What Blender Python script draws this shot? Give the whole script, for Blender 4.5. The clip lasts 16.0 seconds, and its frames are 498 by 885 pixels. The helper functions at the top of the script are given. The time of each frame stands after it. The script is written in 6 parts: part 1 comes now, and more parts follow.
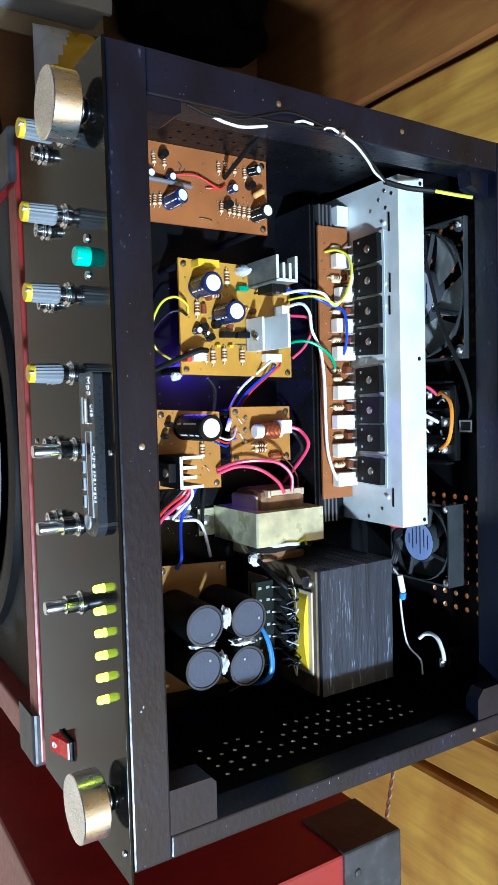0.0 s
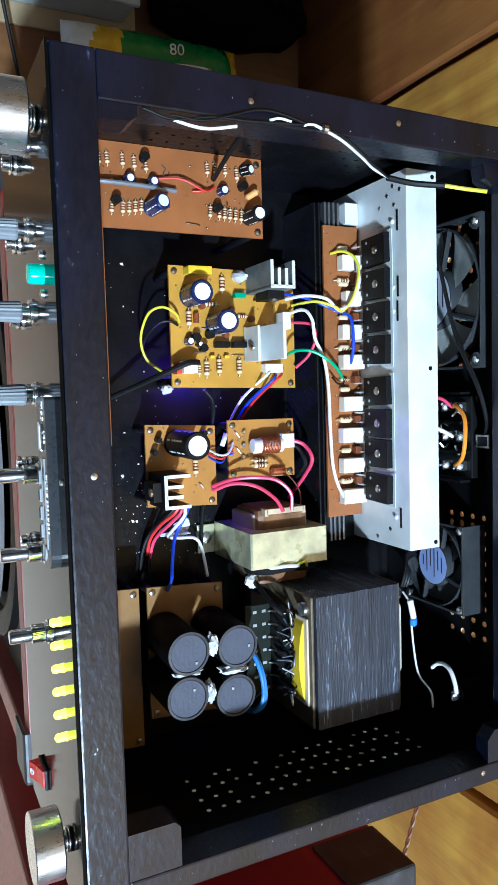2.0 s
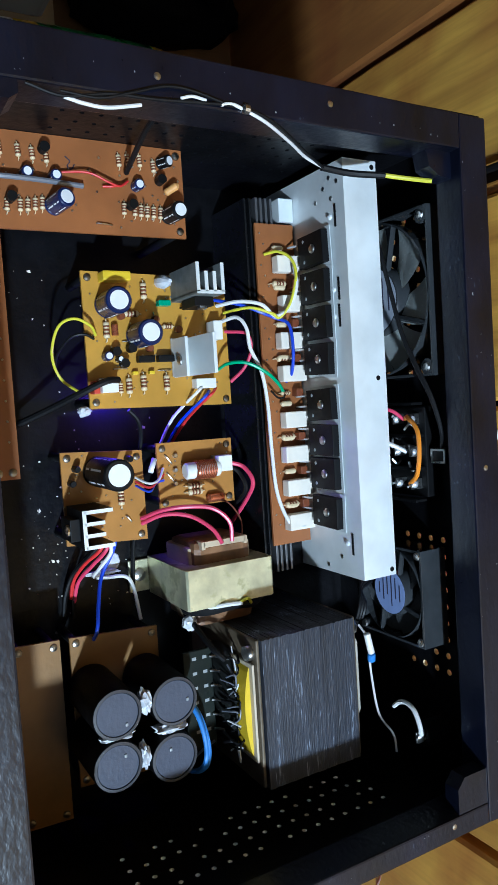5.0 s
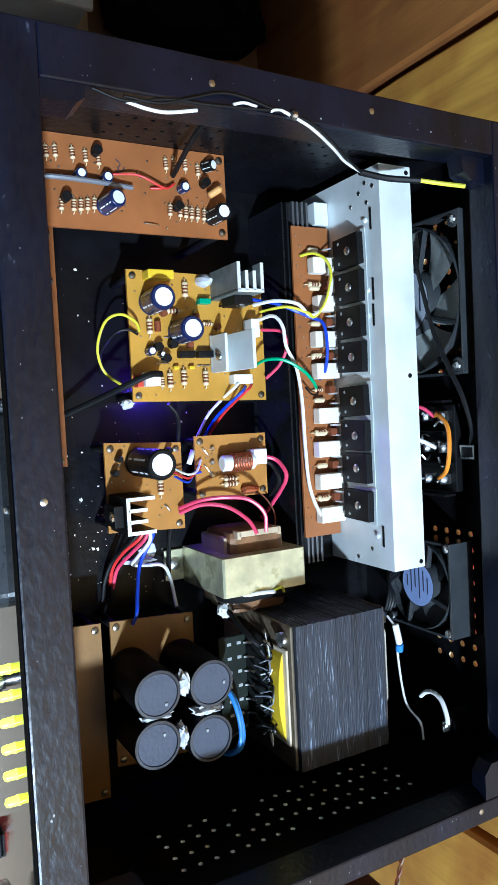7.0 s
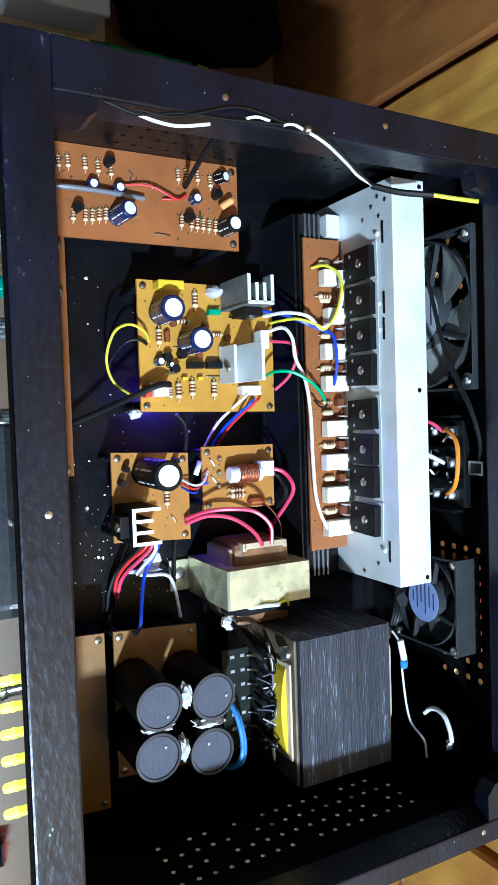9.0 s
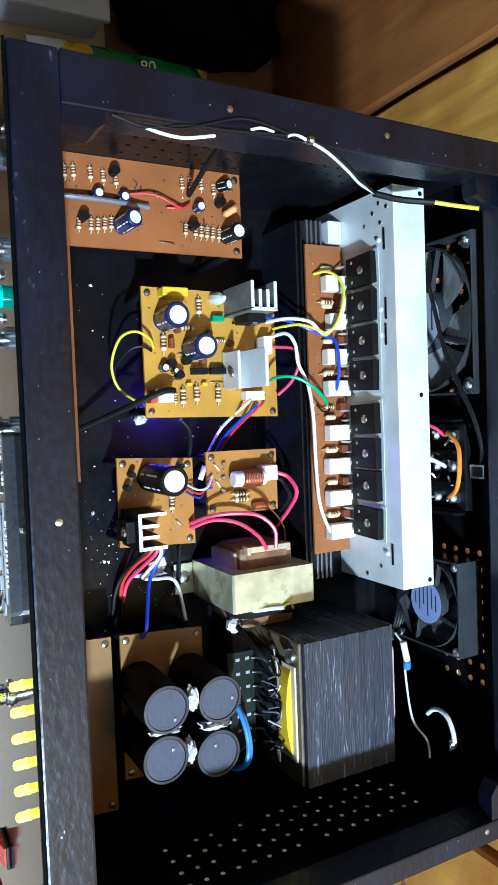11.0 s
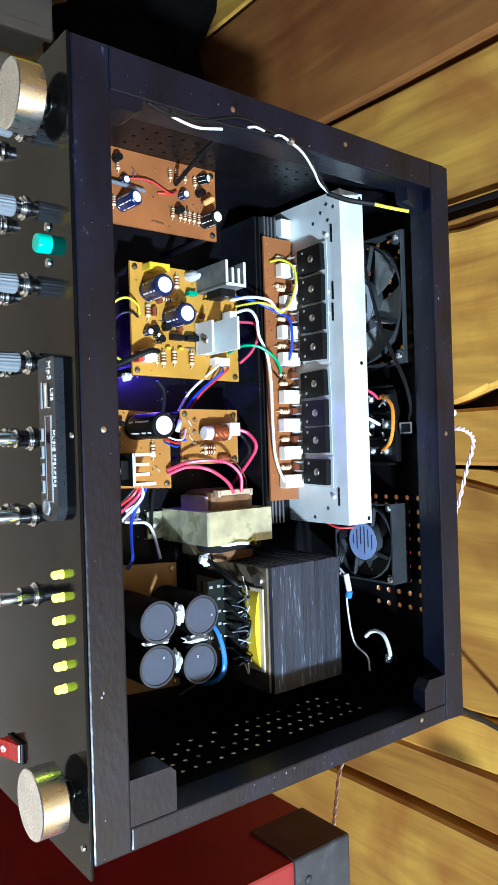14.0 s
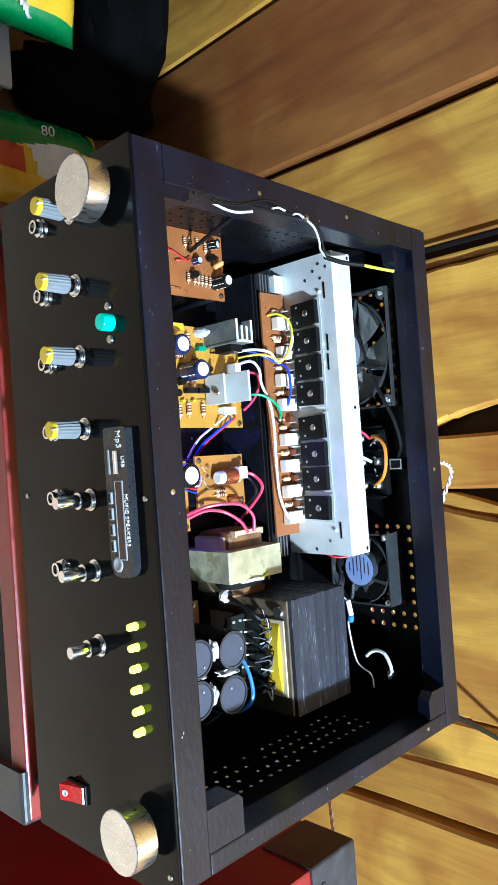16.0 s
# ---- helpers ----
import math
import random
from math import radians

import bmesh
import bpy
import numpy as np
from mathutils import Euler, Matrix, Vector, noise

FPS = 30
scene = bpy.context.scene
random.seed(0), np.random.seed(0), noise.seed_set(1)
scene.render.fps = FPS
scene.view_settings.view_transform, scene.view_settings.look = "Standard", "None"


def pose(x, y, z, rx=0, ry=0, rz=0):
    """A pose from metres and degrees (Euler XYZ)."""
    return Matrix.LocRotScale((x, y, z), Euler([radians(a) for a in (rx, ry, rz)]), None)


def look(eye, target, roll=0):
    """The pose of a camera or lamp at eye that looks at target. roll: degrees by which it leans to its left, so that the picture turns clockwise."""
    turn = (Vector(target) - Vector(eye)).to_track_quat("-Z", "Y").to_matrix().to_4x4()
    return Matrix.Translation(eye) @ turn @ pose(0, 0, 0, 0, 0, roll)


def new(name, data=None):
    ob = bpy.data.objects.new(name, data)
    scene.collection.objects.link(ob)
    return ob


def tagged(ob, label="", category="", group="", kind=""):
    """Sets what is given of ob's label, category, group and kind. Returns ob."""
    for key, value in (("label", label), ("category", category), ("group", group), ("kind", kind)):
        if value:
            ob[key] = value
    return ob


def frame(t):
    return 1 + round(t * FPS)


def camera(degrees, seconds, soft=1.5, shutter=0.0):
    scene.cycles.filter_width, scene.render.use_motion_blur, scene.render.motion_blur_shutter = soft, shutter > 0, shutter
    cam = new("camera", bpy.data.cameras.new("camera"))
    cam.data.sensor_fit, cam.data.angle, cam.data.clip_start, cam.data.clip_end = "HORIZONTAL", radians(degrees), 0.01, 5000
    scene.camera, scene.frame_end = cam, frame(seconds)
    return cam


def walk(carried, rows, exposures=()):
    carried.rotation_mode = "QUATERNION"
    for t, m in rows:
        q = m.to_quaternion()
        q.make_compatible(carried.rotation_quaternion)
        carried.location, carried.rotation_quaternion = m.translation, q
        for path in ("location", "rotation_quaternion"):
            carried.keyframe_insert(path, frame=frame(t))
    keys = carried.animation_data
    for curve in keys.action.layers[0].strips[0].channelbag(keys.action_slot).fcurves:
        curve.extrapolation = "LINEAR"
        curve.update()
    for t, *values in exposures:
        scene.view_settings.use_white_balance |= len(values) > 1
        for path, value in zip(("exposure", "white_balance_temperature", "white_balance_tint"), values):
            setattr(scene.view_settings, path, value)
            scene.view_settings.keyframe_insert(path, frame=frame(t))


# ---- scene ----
cam = camera(38.09, 16.0, soft=1.15)
PATH = [
    (0.0, (0.1393, -0.1089, 0.3965), (0.1603, 0.1031, 0.0579), 93.28),
    (0.5, (0.1378, -0.0875, 0.3975), (0.1620, 0.1188, 0.0557), 93.31),
    (1.0, (0.1365, -0.0783, 0.3956), (0.1611, 0.1253, 0.0522), 93.58),
    (1.5, (0.1345, -0.0739, 0.4001), (0.1559, 0.1168, 0.0492), 94.33),
    (2.0, (0.1247, -0.0579, 0.3987), (0.1529, 0.1166, 0.0398), 96.61),
    (2.5, (0.1181, -0.0434, 0.4020), (0.1446, 0.1191, 0.0374), 96.34),
    (3.0, (0.1137, -0.0287, 0.4052), (0.1336, 0.1094, 0.0303), 94.31),
    (3.5, (0.1179, -0.0083, 0.3946), (0.1426, 0.1504, 0.0283), 94.15),
    (4.0, (0.1242, -0.0029, 0.3833), (0.1534, 0.1916, 0.0350), 92.41),
    (4.5, (0.1216, -0.0199, 0.3727), (0.1457, 0.1795, 0.0267), 92.43),
    (5.0, (0.1209, -0.0278, 0.3664), (0.1454, 0.1680, 0.0185), 92.58),
    (7.5, (0.1281, -0.0474, 0.3721), (0.1451, 0.1426, 0.0205), 92.07),
    (8.0, (0.1255, -0.0474, 0.3697), (0.1409, 0.1409, 0.0171), 92.20),
    (8.5, (0.1238, -0.0445, 0.3713), (0.1412, 0.1438, 0.0188), 92.94),
    (9.0, (0.1231, -0.0442, 0.3709), (0.1401, 0.1427, 0.0176), 92.74),
    (11.5, (0.1200, -0.0493, 0.3746), (0.1373, 0.1397, 0.0225), 92.26),
    (12.0, (0.1229, -0.0502, 0.3801), (0.1443, 0.1461, 0.0323), 91.85),
    (12.5, (0.1219, -0.0573, 0.3861), (0.1457, 0.1479, 0.0436), 91.85),
    (13.0, (0.1374, -0.0740, 0.3931), (0.1493, 0.1478, 0.0604), 89.76),
    (13.5, (0.1508, -0.0960, 0.3925), (0.1558, 0.1363, 0.0669), 88.85),
    (14.0, (0.1626, -0.1254, 0.3948), (0.1618, 0.1210, 0.0797), 88.13),
    (14.5, (0.1708, -0.1564, 0.3927), (0.1606, 0.1013, 0.0869), 86.64),
    (15.0, (0.1761, -0.1837, 0.3887), (0.1622, 0.0906, 0.0980), 87.37),
    (15.5, (0.1679, -0.1884, 0.3882), (0.1538, 0.0948, 0.1061), 86.54),
    (16.0, (0.1392, -0.1952, 0.3793), (0.1347, 0.0896, 0.0984), 85.34),
]
EXPOSURES = [(0.0, 0.0, 5450, 8), (1.0, -0.12, 5450, 8), (3.0, 0.02, 5450, 8), (3.5, -0.3, 5450, 8), (4.0, -0.5, 5450, 8), (5.0, -0.62, 5450, 8), (7.5, -0.05, 5450, 8), (9.0, 0.0, 5450, 8), (12.5, 0.0, 5500, 8),
             (14.0, 0.15, 5550, 8), (16.0, 0.36, 5550, 8)]
walk(cam, [(t, look(eye, target, roll)) for t, eye, target, roll in PATH], EXPOSURES)

# ---- world, lamp, exposure ----
world = bpy.data.worlds.new("room_dark")
world.use_nodes = True
world.node_tree.nodes["Background"].inputs[0].default_value = (0.5, 0.55, 0.7, 1)
world.node_tree.nodes["Background"].inputs[1].default_value = 0.009
scene.world = world
LAMP = (1.08, -0.36, 1.52)


def lamp(name, kind, place, watts, colour, size):
    data = bpy.data.lights.new(name, kind)
    data.energy, data.color, data.shadow_soft_size = watts, colour, size
    ob = new(name, data)
    ob.location = place
    return ob


lamp("bulb_light", "POINT", LAMP, 268.0, (0.80, 0.925, 1.0), 0.04)

# ---- materials ----


def mat(name, colour, rough=0.5, metal=0.0, vary=0.25, scale=60.0, bump=0.15, fine=400.0, worn=None, worn_at=0.62, stretch=(1, 1, 1), coat=0.0,
        random_hue=0.0, emit=0.0, spec=0.5, placed=False):
    """A painted, metal or plastic surface with stains, fine relief and, where given, a worn second colour."""
    m = bpy.data.materials.new(name)
    m.use_nodes = True
    nt = m.node_tree
    b = nt.nodes["Principled BSDF"]
    tc = nt.nodes.new("ShaderNodeTexCoord")
    mp = nt.nodes.new("ShaderNodeMapping")
    mp.inputs["Scale"].default_value = stretch
    if placed:
        geo = nt.nodes.new("ShaderNodeNewGeometry")
        nt.links.new(geo.outputs["Position"], mp.inputs["Vector"])
    else:
        nt.links.new(tc.outputs["Object"], mp.inputs["Vector"])
    big = nt.nodes.new("ShaderNodeTexNoise")
    big.inputs["Scale"].default_value, big.inputs["Detail"].default_value = scale, 5
    small = nt.nodes.new("ShaderNodeTexNoise")
    small.inputs["Scale"].default_value, small.inputs["Detail"].default_value = fine, 3
    for n in (big, small):
        nt.links.new(mp.outputs["Vector"], n.inputs["Vector"])
    ramp = nt.nodes.new("ShaderNodeMapRange")
    ramp.inputs["From Min"].default_value, ramp.inputs["From Max"].default_value = 0.25, 0.75
    ramp.inputs["To Min"].default_value, ramp.inputs["To Max"].default_value = 1 - vary, 1 + vary
    nt.links.new(big.outputs["Fac"], ramp.inputs["Value"])
    mul = nt.nodes.new("ShaderNodeMix")
    mul.data_type, mul.blend_type = "RGBA", "MULTIPLY"
    mul.inputs["Factor"].default_value = 1
    mul.inputs["A"].default_value = (*colour, 1)
    nt.links.new(ramp.outputs["Result"], mul.inputs["B"])
    out = mul.outputs["Result"]
    if random_hue:
        info = nt.nodes.new("ShaderNodeObjectInfo")
        r2 = nt.nodes.new("ShaderNodeMapRange")
        r2.inputs["To Min"].default_value, r2.inputs["To Max"].default_value = 1 - random_hue, 1 + random_hue
        nt.links.new(info.outputs["Random"], r2.inputs["Value"])
        m2 = nt.nodes.new("ShaderNodeMix")
        m2.data_type, m2.blend_type = "RGBA", "MULTIPLY"
        m2.inputs["Factor"].default_value = 1
        nt.links.new(out, m2.inputs["A"])
        nt.links.new(r2.outputs["Result"], m2.inputs["B"])
        out = m2.outputs["Result"]
    if worn:
        w = nt.nodes.new("ShaderNodeMapRange")
        w.inputs["From Min"].default_value, w.inputs["From Max"].default_value = worn_at, worn_at + 0.08
        mixn = nt.nodes.new("ShaderNodeMath")
        mixn.operation = "MULTIPLY_ADD"
        mixn.inputs[1].default_value = 0.55
        hal = nt.nodes.new("ShaderNodeMath")
        hal.operation = "MULTIPLY"
        hal.inputs[1].default_value = 0.45
        nt.links.new(big.outputs["Fac"], hal.inputs[0])
        nt.links.new(small.outputs["Fac"], mixn.inputs[0])
        nt.links.new(hal.outputs[0], mixn.inputs[2])
        nt.links.new(mixn.outputs[0], w.inputs["Value"])
        m3 = nt.nodes.new("ShaderNodeMix")
        m3.data_type = "RGBA"
        m3.inputs["B"].default_value = (*worn, 1)
        nt.links.new(w.outputs["Result"], m3.inputs["Factor"])
        nt.links.new(out, m3.inputs["A"])
        out = m3.outputs["Result"]
    nt.links.new(out, b.inputs["Base Color"])
    rr = nt.nodes.new("ShaderNodeMapRange")
    rr.inputs["To Min"].default_value, rr.inputs["To Max"].default_value = max(rough - 0.12, 0.02), min(rough + 0.12, 1)
    nt.links.new(small.outputs["Fac"], rr.inputs["Value"])
    nt.links.new(rr.outputs["Result"], b.inputs["Roughness"])
    b.inputs["Metallic"].default_value = metal
    b.inputs["Coat Weight"].default_value = coat
    b.inputs["Specular IOR Level"].default_value = spec
    if bump:
        bp = nt.nodes.new("ShaderNodeBump")
        bp.inputs["Strength"].default_value, bp.inputs["Distance"].default_value = bump, 0.0006
        nt.links.new(small.outputs["Fac"], bp.inputs["Height"])
        nt.links.new(bp.outputs["Normal"], b.inputs["Normal"])
    if emit:
        b.inputs["Emission Color"].default_value = (*colour, 1)
        b.inputs["Emission Strength"].default_value = emit
    return m


def wood(name, light, dark, along="z", knots=True, rough=0.5, scale=1.0):
    """Sawn boards: long grain, broad colour bands and a few knots; each board has a tint of its own."""
    m = bpy.data.materials.new(name)
    m.use_nodes = True
    nt = m.node_tree
    b = nt.nodes["Principled BSDF"]
    tc = nt.nodes.new("ShaderNodeTexCoord")
    info = nt.nodes.new("ShaderNodeObjectInfo")
    off = nt.nodes.new("ShaderNodeVectorMath")
    off.operation = "MULTIPLY_ADD"
    off.inputs[1].default_value = (7, 3, 11)
    nt.links.new(info.outputs["Random"], off.inputs[0])
    nt.links.new(tc.outputs["Object"], off.inputs[2])
    mp = nt.nodes.new("ShaderNodeMapping")
    s = {"x": (2.2, 12, 12), "y": (12, 2.2, 12), "z": (12, 12, 2.2)}[along]
    mp.inputs["Scale"].default_value = [v * scale for v in s]
    nt.links.new(off.outputs[0], mp.inputs["Vector"])
    grain = nt.nodes.new("ShaderNodeTexNoise")
    grain.inputs["Scale"].default_value, grain.inputs["Detail"].default_value, grain.inputs["Distortion"].default_value = 3.0, 6, 1.1
    nt.links.new(mp.outputs["Vector"], grain.inputs["Vector"])
    bands = nt.nodes.new("ShaderNodeTexNoise")
    bands.inputs["Scale"].default_value, bands.inputs["Detail"].default_value, bands.inputs["Distortion"].default_value = 0.8, 3, 0.6
    nt.links.new(mp.outputs["Vector"], bands.inputs["Vector"])
    add = nt.nodes.new("ShaderNodeMath")
    add.operation = "MULTIPLY_ADD"
    add.inputs[1].default_value = 0.55
    nt.links.new(grain.outputs["Fac"], add.inputs[0])
    half = nt.nodes.new("ShaderNodeMath")
    half.operation = "MULTIPLY_ADD"
    half.inputs[1].default_value, half.inputs[2].default_value = 0.6, -0.06
    nt.links.new(bands.outputs["Fac"], half.inputs[0])
    nt.links.new(half.outputs[0], add.inputs[2])
    ramp = nt.nodes.new("ShaderNodeValToRGB")
    ramp.color_ramp.elements[0].position, ramp.color_ramp.elements[0].color = 0.30, (*dark, 1)
    ramp.color_ramp.elements[1].position, ramp.color_ramp.elements[1].color = 0.62, (*light, 1)
    nt.links.new(add.outputs[0], ramp.inputs["Fac"])
    r2 = nt.nodes.new("ShaderNodeMapRange")
    r2.inputs["To Min"].default_value, r2.inputs["To Max"].default_value = 0.78, 1.12
    nt.links.new(info.outputs["Random"], r2.inputs["Value"])
    cloud = nt.nodes.new("ShaderNodeTexNoise")
    cloud.inputs["Scale"].default_value, cloud.inputs["Detail"].default_value, cloud.inputs["Distortion"].default_value = 7.0, 5, 0.8
    nt.links.new(off.outputs[0], cloud.inputs["Vector"])
    stain = nt.nodes.new("ShaderNodeMapRange")
    stain.inputs["From Min"].default_value, stain.inputs["From Max"].default_value = 0.46, 0.68
    stain.inputs["To Max"].default_value = 0.7
    nt.links.new(cloud.outputs["Fac"], stain.inputs["Value"])
    warm = nt.nodes.new("ShaderNodeMix")
    warm.data_type = "RGBA"
    warm.inputs["B"].default_value = (dark[0] * 1.25, dark[1] * 0.95, dark[2] * 0.9, 1)
    nt.links.new(stain.outputs["Result"], warm.inputs["Factor"])
    nt.links.new(ramp.outputs["Color"], warm.inputs["A"])
    fibre_map = nt.nodes.new("ShaderNodeMapping")
    fibre_map.inputs["Scale"].default_value = {"x": (5, 160, 160), "y": (160, 5, 160), "z": (160, 160, 5)}[along]
    nt.links.new(off.outputs[0], fibre_map.inputs["Vector"])
    fibre = nt.nodes.new("ShaderNodeTexNoise")
    fibre.inputs["Scale"].default_value, fibre.inputs["Detail"].default_value = 2.5, 4
    nt.links.new(fibre_map.outputs["Vector"], fibre.inputs["Vector"])
    line = nt.nodes.new("ShaderNodeMapRange")
    line.inputs["From Min"].default_value, line.inputs["From Max"].default_value = 0.3, 0.6
    line.inputs["To Min"].default_value, line.inputs["To Max"].default_value = 0.9, 1.03
    nt.links.new(fibre.outputs["Fac"], line.inputs["Value"])
    knot_map = nt.nodes.new("ShaderNodeMapping")
    knot_map.inputs["Scale"].default_value = {"x": (3.4, 7, 7), "y": (7, 3.4, 7), "z": (7, 7, 3.4)}[along]
    nt.links.new(off.outputs[0], knot_map.inputs["Vector"])
    knot = nt.nodes.new("ShaderNodeTexVoronoi")
    knot.inputs["Scale"].default_value = 1.0
    nt.links.new(knot_map.outputs["Vector"], knot.inputs["Vector"])
    spot = nt.nodes.new("ShaderNodeMapRange")
    spot.inputs["From Min"].default_value, spot.inputs["From Max"].default_value = 0.05, 0.13
    spot.inputs["To Min"].default_value, spot.inputs["To Max"].default_value = 0.3 if knots else 1.0, 1.0
    nt.links.new(knot.outputs["Distance"], spot.inputs["Value"])
    tint = nt.nodes.new("ShaderNodeMath")
    tint.operation = "MULTIPLY"
    nt.links.new(r2.outputs["Result"], tint.inputs[0])
    nt.links.new(line.outputs["Result"], tint.inputs[1])
    tone = nt.nodes.new("ShaderNodeMath")
    tone.operation = "MULTIPLY"
    nt.links.new(tint.outputs[0], tone.inputs[0])
    nt.links.new(spot.outputs["Result"], tone.inputs[1])
    m2 = nt.nodes.new("ShaderNodeMix")
    m2.data_type, m2.blend_type = "RGBA", "MULTIPLY"
    m2.inputs["Factor"].default_value = 1
    nt.links.new(warm.outputs["Result"], m2.inputs["A"])
    nt.links.new(tone.outputs[0], m2.inputs["B"])
    nt.links.new(m2.outputs["Result"], b.inputs["Base Color"])
    b.inputs["Roughness"].default_value = rough
    bp = nt.nodes.new("ShaderNodeBump")
    bp.inputs["Strength"].default_value, bp.inputs["Distance"].default_value = 0.25, 0.001
    nt.links.new(grain.outputs["Fac"], bp.inputs["Height"])
    nt.links.new(bp.outputs["Normal"], b.inputs["Normal"])
    return m


BLACKWOOD = mat("black_painted_wood", (0.0036, 0.0047, 0.0120), 0.33, vary=0.7, scale=45, bump=0.36, fine=380, worn=(0.075, 0.085, 0.125), worn_at=0.64, spec=0.42, stretch=(0.55, 1, 0.8))
BLACKIN = mat("black_inner_paint", (0.0045, 0.0045, 0.0055), 0.34, vary=0.5, scale=50, bump=0.35, fine=300, worn=(0.1, 0.1, 0.11), worn_at=0.69, spec=0.17)
PANEL = mat("black_gloss_panel", (0.003, 0.003, 0.003), 0.09, vary=0.2, bump=0.0, coat=0.0, spec=0.12)
ALU = mat("brushed_aluminium", (0.78, 0.79, 0.81), 0.3, 1.0, vary=0.1, scale=90, bump=0.02, fine=900, stretch=(1, 0.15, 1))
SHEET = mat("aluminium_sheet", (0.77, 0.81, 0.81), 0.45, 0.2, vary=0.14, scale=45, bump=0.12, fine=200)
CHROME = mat("chrome", (0.8, 0.8, 0.8), 0.12, 1.0, vary=0.05, bump=0)
STEEL = mat("screw_steel", (0.55, 0.54, 0.52), 0.3, 1.0, vary=0.2, bump=0.1)
DULLSTEEL = mat("dull_screw_steel", (0.24, 0.22, 0.19), 0.34, 1.0, vary=0.35, scale=400, bump=0.25)
SOLDER = mat("bright_solder", (0.75, 0.76, 0.76), 0.3, 0.5, vary=0.25, scale=300, bump=0.4)
TINNED = mat("tinned_sheet", (0.68, 0.66, 0.44), 0.38, 0.55, vary=0.5, scale=55, bump=0.3, fine=150, worn=(0.46, 0.45, 0.24), worn_at=0.53)
PCBORANGE = mat("orange_brown_board", (0.42, 0.19, 0.04), 0.38, vary=0.18, scale=50, bump=0.1, fine=500)
PCB = mat("phenolic_board", (0.49, 0.255, 0.035), 0.38, vary=0.16, scale=50, bump=0.1, fine=500, random_hue=0.06)
PCBRED = mat("red_brown_board", (0.28, 0.1, 0.03), 0.42, vary=0.2, scale=50, bump=0.1, fine=500, random_hue=0.05)
LAMS = mat("varnished_laminations", (0.026, 0.031, 0.045), 0.45, vary=0.6, scale=110, bump=0.5, fine=1100, worn=(0.3, 0.36, 0.46), worn_at=0.58, stretch=(0.1, 1.6, 1), placed=True)
# Darker copy of the board colour; the darkness stands in for shade.
BOARDSHADE = mat("dull_brown_board", (0.23, 0.115, 0.028), 0.45, vary=0.2, scale=50, bump=0.1, fine=500)
CAN = mat("black_can_sleeve", (0.002, 0.002, 0.0023), 0.55, vary=0.3, bump=0.1, spec=0.07)
SMOKY = mat("smoky_fan_blade", (0.6, 0.64, 0.62), 0.25, vary=0.15, scale=40, bump=0.05)
RUST = mat("rusty_core_end", (0.12, 0.09, 0.055), 0.6, 0.2, vary=0.5, scale=90, bump=0.4)
YELLOW = mat("yellow_tape", (0.72, 0.5, 0.02), 0.4, vary=0.12, scale=60, bump=0.1)
BLACKP = mat("black_plastic", (0.0045, 0.0045, 0.005), 0.5, spec=0.22, vary=0.3, bump=0.15)
KNOBGREY = mat("fluted_grey_plastic", (0.2, 0.215, 0.23), 0.35, vary=0.15, bump=0.1)
GREYP = mat("grey_plastic", (0.3, 0.32, 0.33), 0.42, vary=0.12, bump=0.15)
FANP = mat("dark_fan_plastic", (0.034, 0.037, 0.04), 0.2, vary=0.3, scale=60, bump=0.1)
CAPTOP = mat("dark_capacitor_top", (0.062, 0.070, 0.098), 0.45, spec=0.3, vary=0.15, scale=90, bump=0.25, fine=500)
CAPBLUE = mat("blue_sleeve", (0.007, 0.016, 0.075), 0.3, vary=0.2, bump=0.05)
CAPALU = mat("capacitor_aluminium_top", (0.86, 0.88, 0.9), 0.4, 0.15, vary=0.06, bump=0.05)
WHITEP = mat("white_plastic", (0.8, 0.8, 0.76), 0.45, vary=0.08, bump=0.1)
CEMENT = mat("white_cement", (0.8, 0.73, 0.62), 0.7, vary=0.08, bump=0.3)
RESIST = mat("beige_resistor", (0.72, 0.58, 0.36), 0.4, vary=0.1, bump=0.05)
BAND = mat("brown_band", (0.18, 0.05, 0.02), 0.4, vary=0.1, bump=0)
COPPER = mat("copper_winding", (0.5, 0.15, 0.07), 0.3, 0.7, vary=0.25, scale=300, bump=0.2)
HOTGLUE = mat("clear_glue", (0.62, 0.64, 0.68), 0.25, vary=0.2, scale=200, bump=0.4)
GREEN = mat("green_plastic", (0.0, 0.3, 0.16), 0.3, vary=0.1, bump=0.05)
GREENLAMP = mat("green_jewel", (0.0, 0.42, 0.3), 0.15, vary=0.1, bump=0, emit=0.45)
LEDY = mat("lit_yellow_green_led", (0.78, 0.95, 0.05), 0.25, vary=0.05, bump=0, emit=4.0)
LEDB = mat("lit_blue_led", (0.12, 0.08, 1.0), 0.25, vary=0.05, bump=0, emit=6.0)
REDSW = mat("lit_red_rocker", (0.42, 0.012, 0.012), 0.25, vary=0.1, bump=0, emit=0.25)
ORANGE = mat("orange_drop", (0.75, 0.38, 0.12), 0.4, vary=0.1, bump=0.05)
LABELB = mat("blue_fan_label", (0.27, 0.35, 0.62), 0.45, vary=0.12, bump=0.05)
INK = mat("white_print", (0.75, 0.75, 0.75), 0.5, vary=0.05, bump=0)
DARKINK = mat("dark_print", (0.03, 0.03, 0.06), 0.5, vary=0.05, bump=0)
REDPAINT = mat("red_cabinet_paint", (0.2, 0.0065, 0.008), 0.4, spec=0.7, vary=0.25, scale=14, bump=0.35, fine=160)
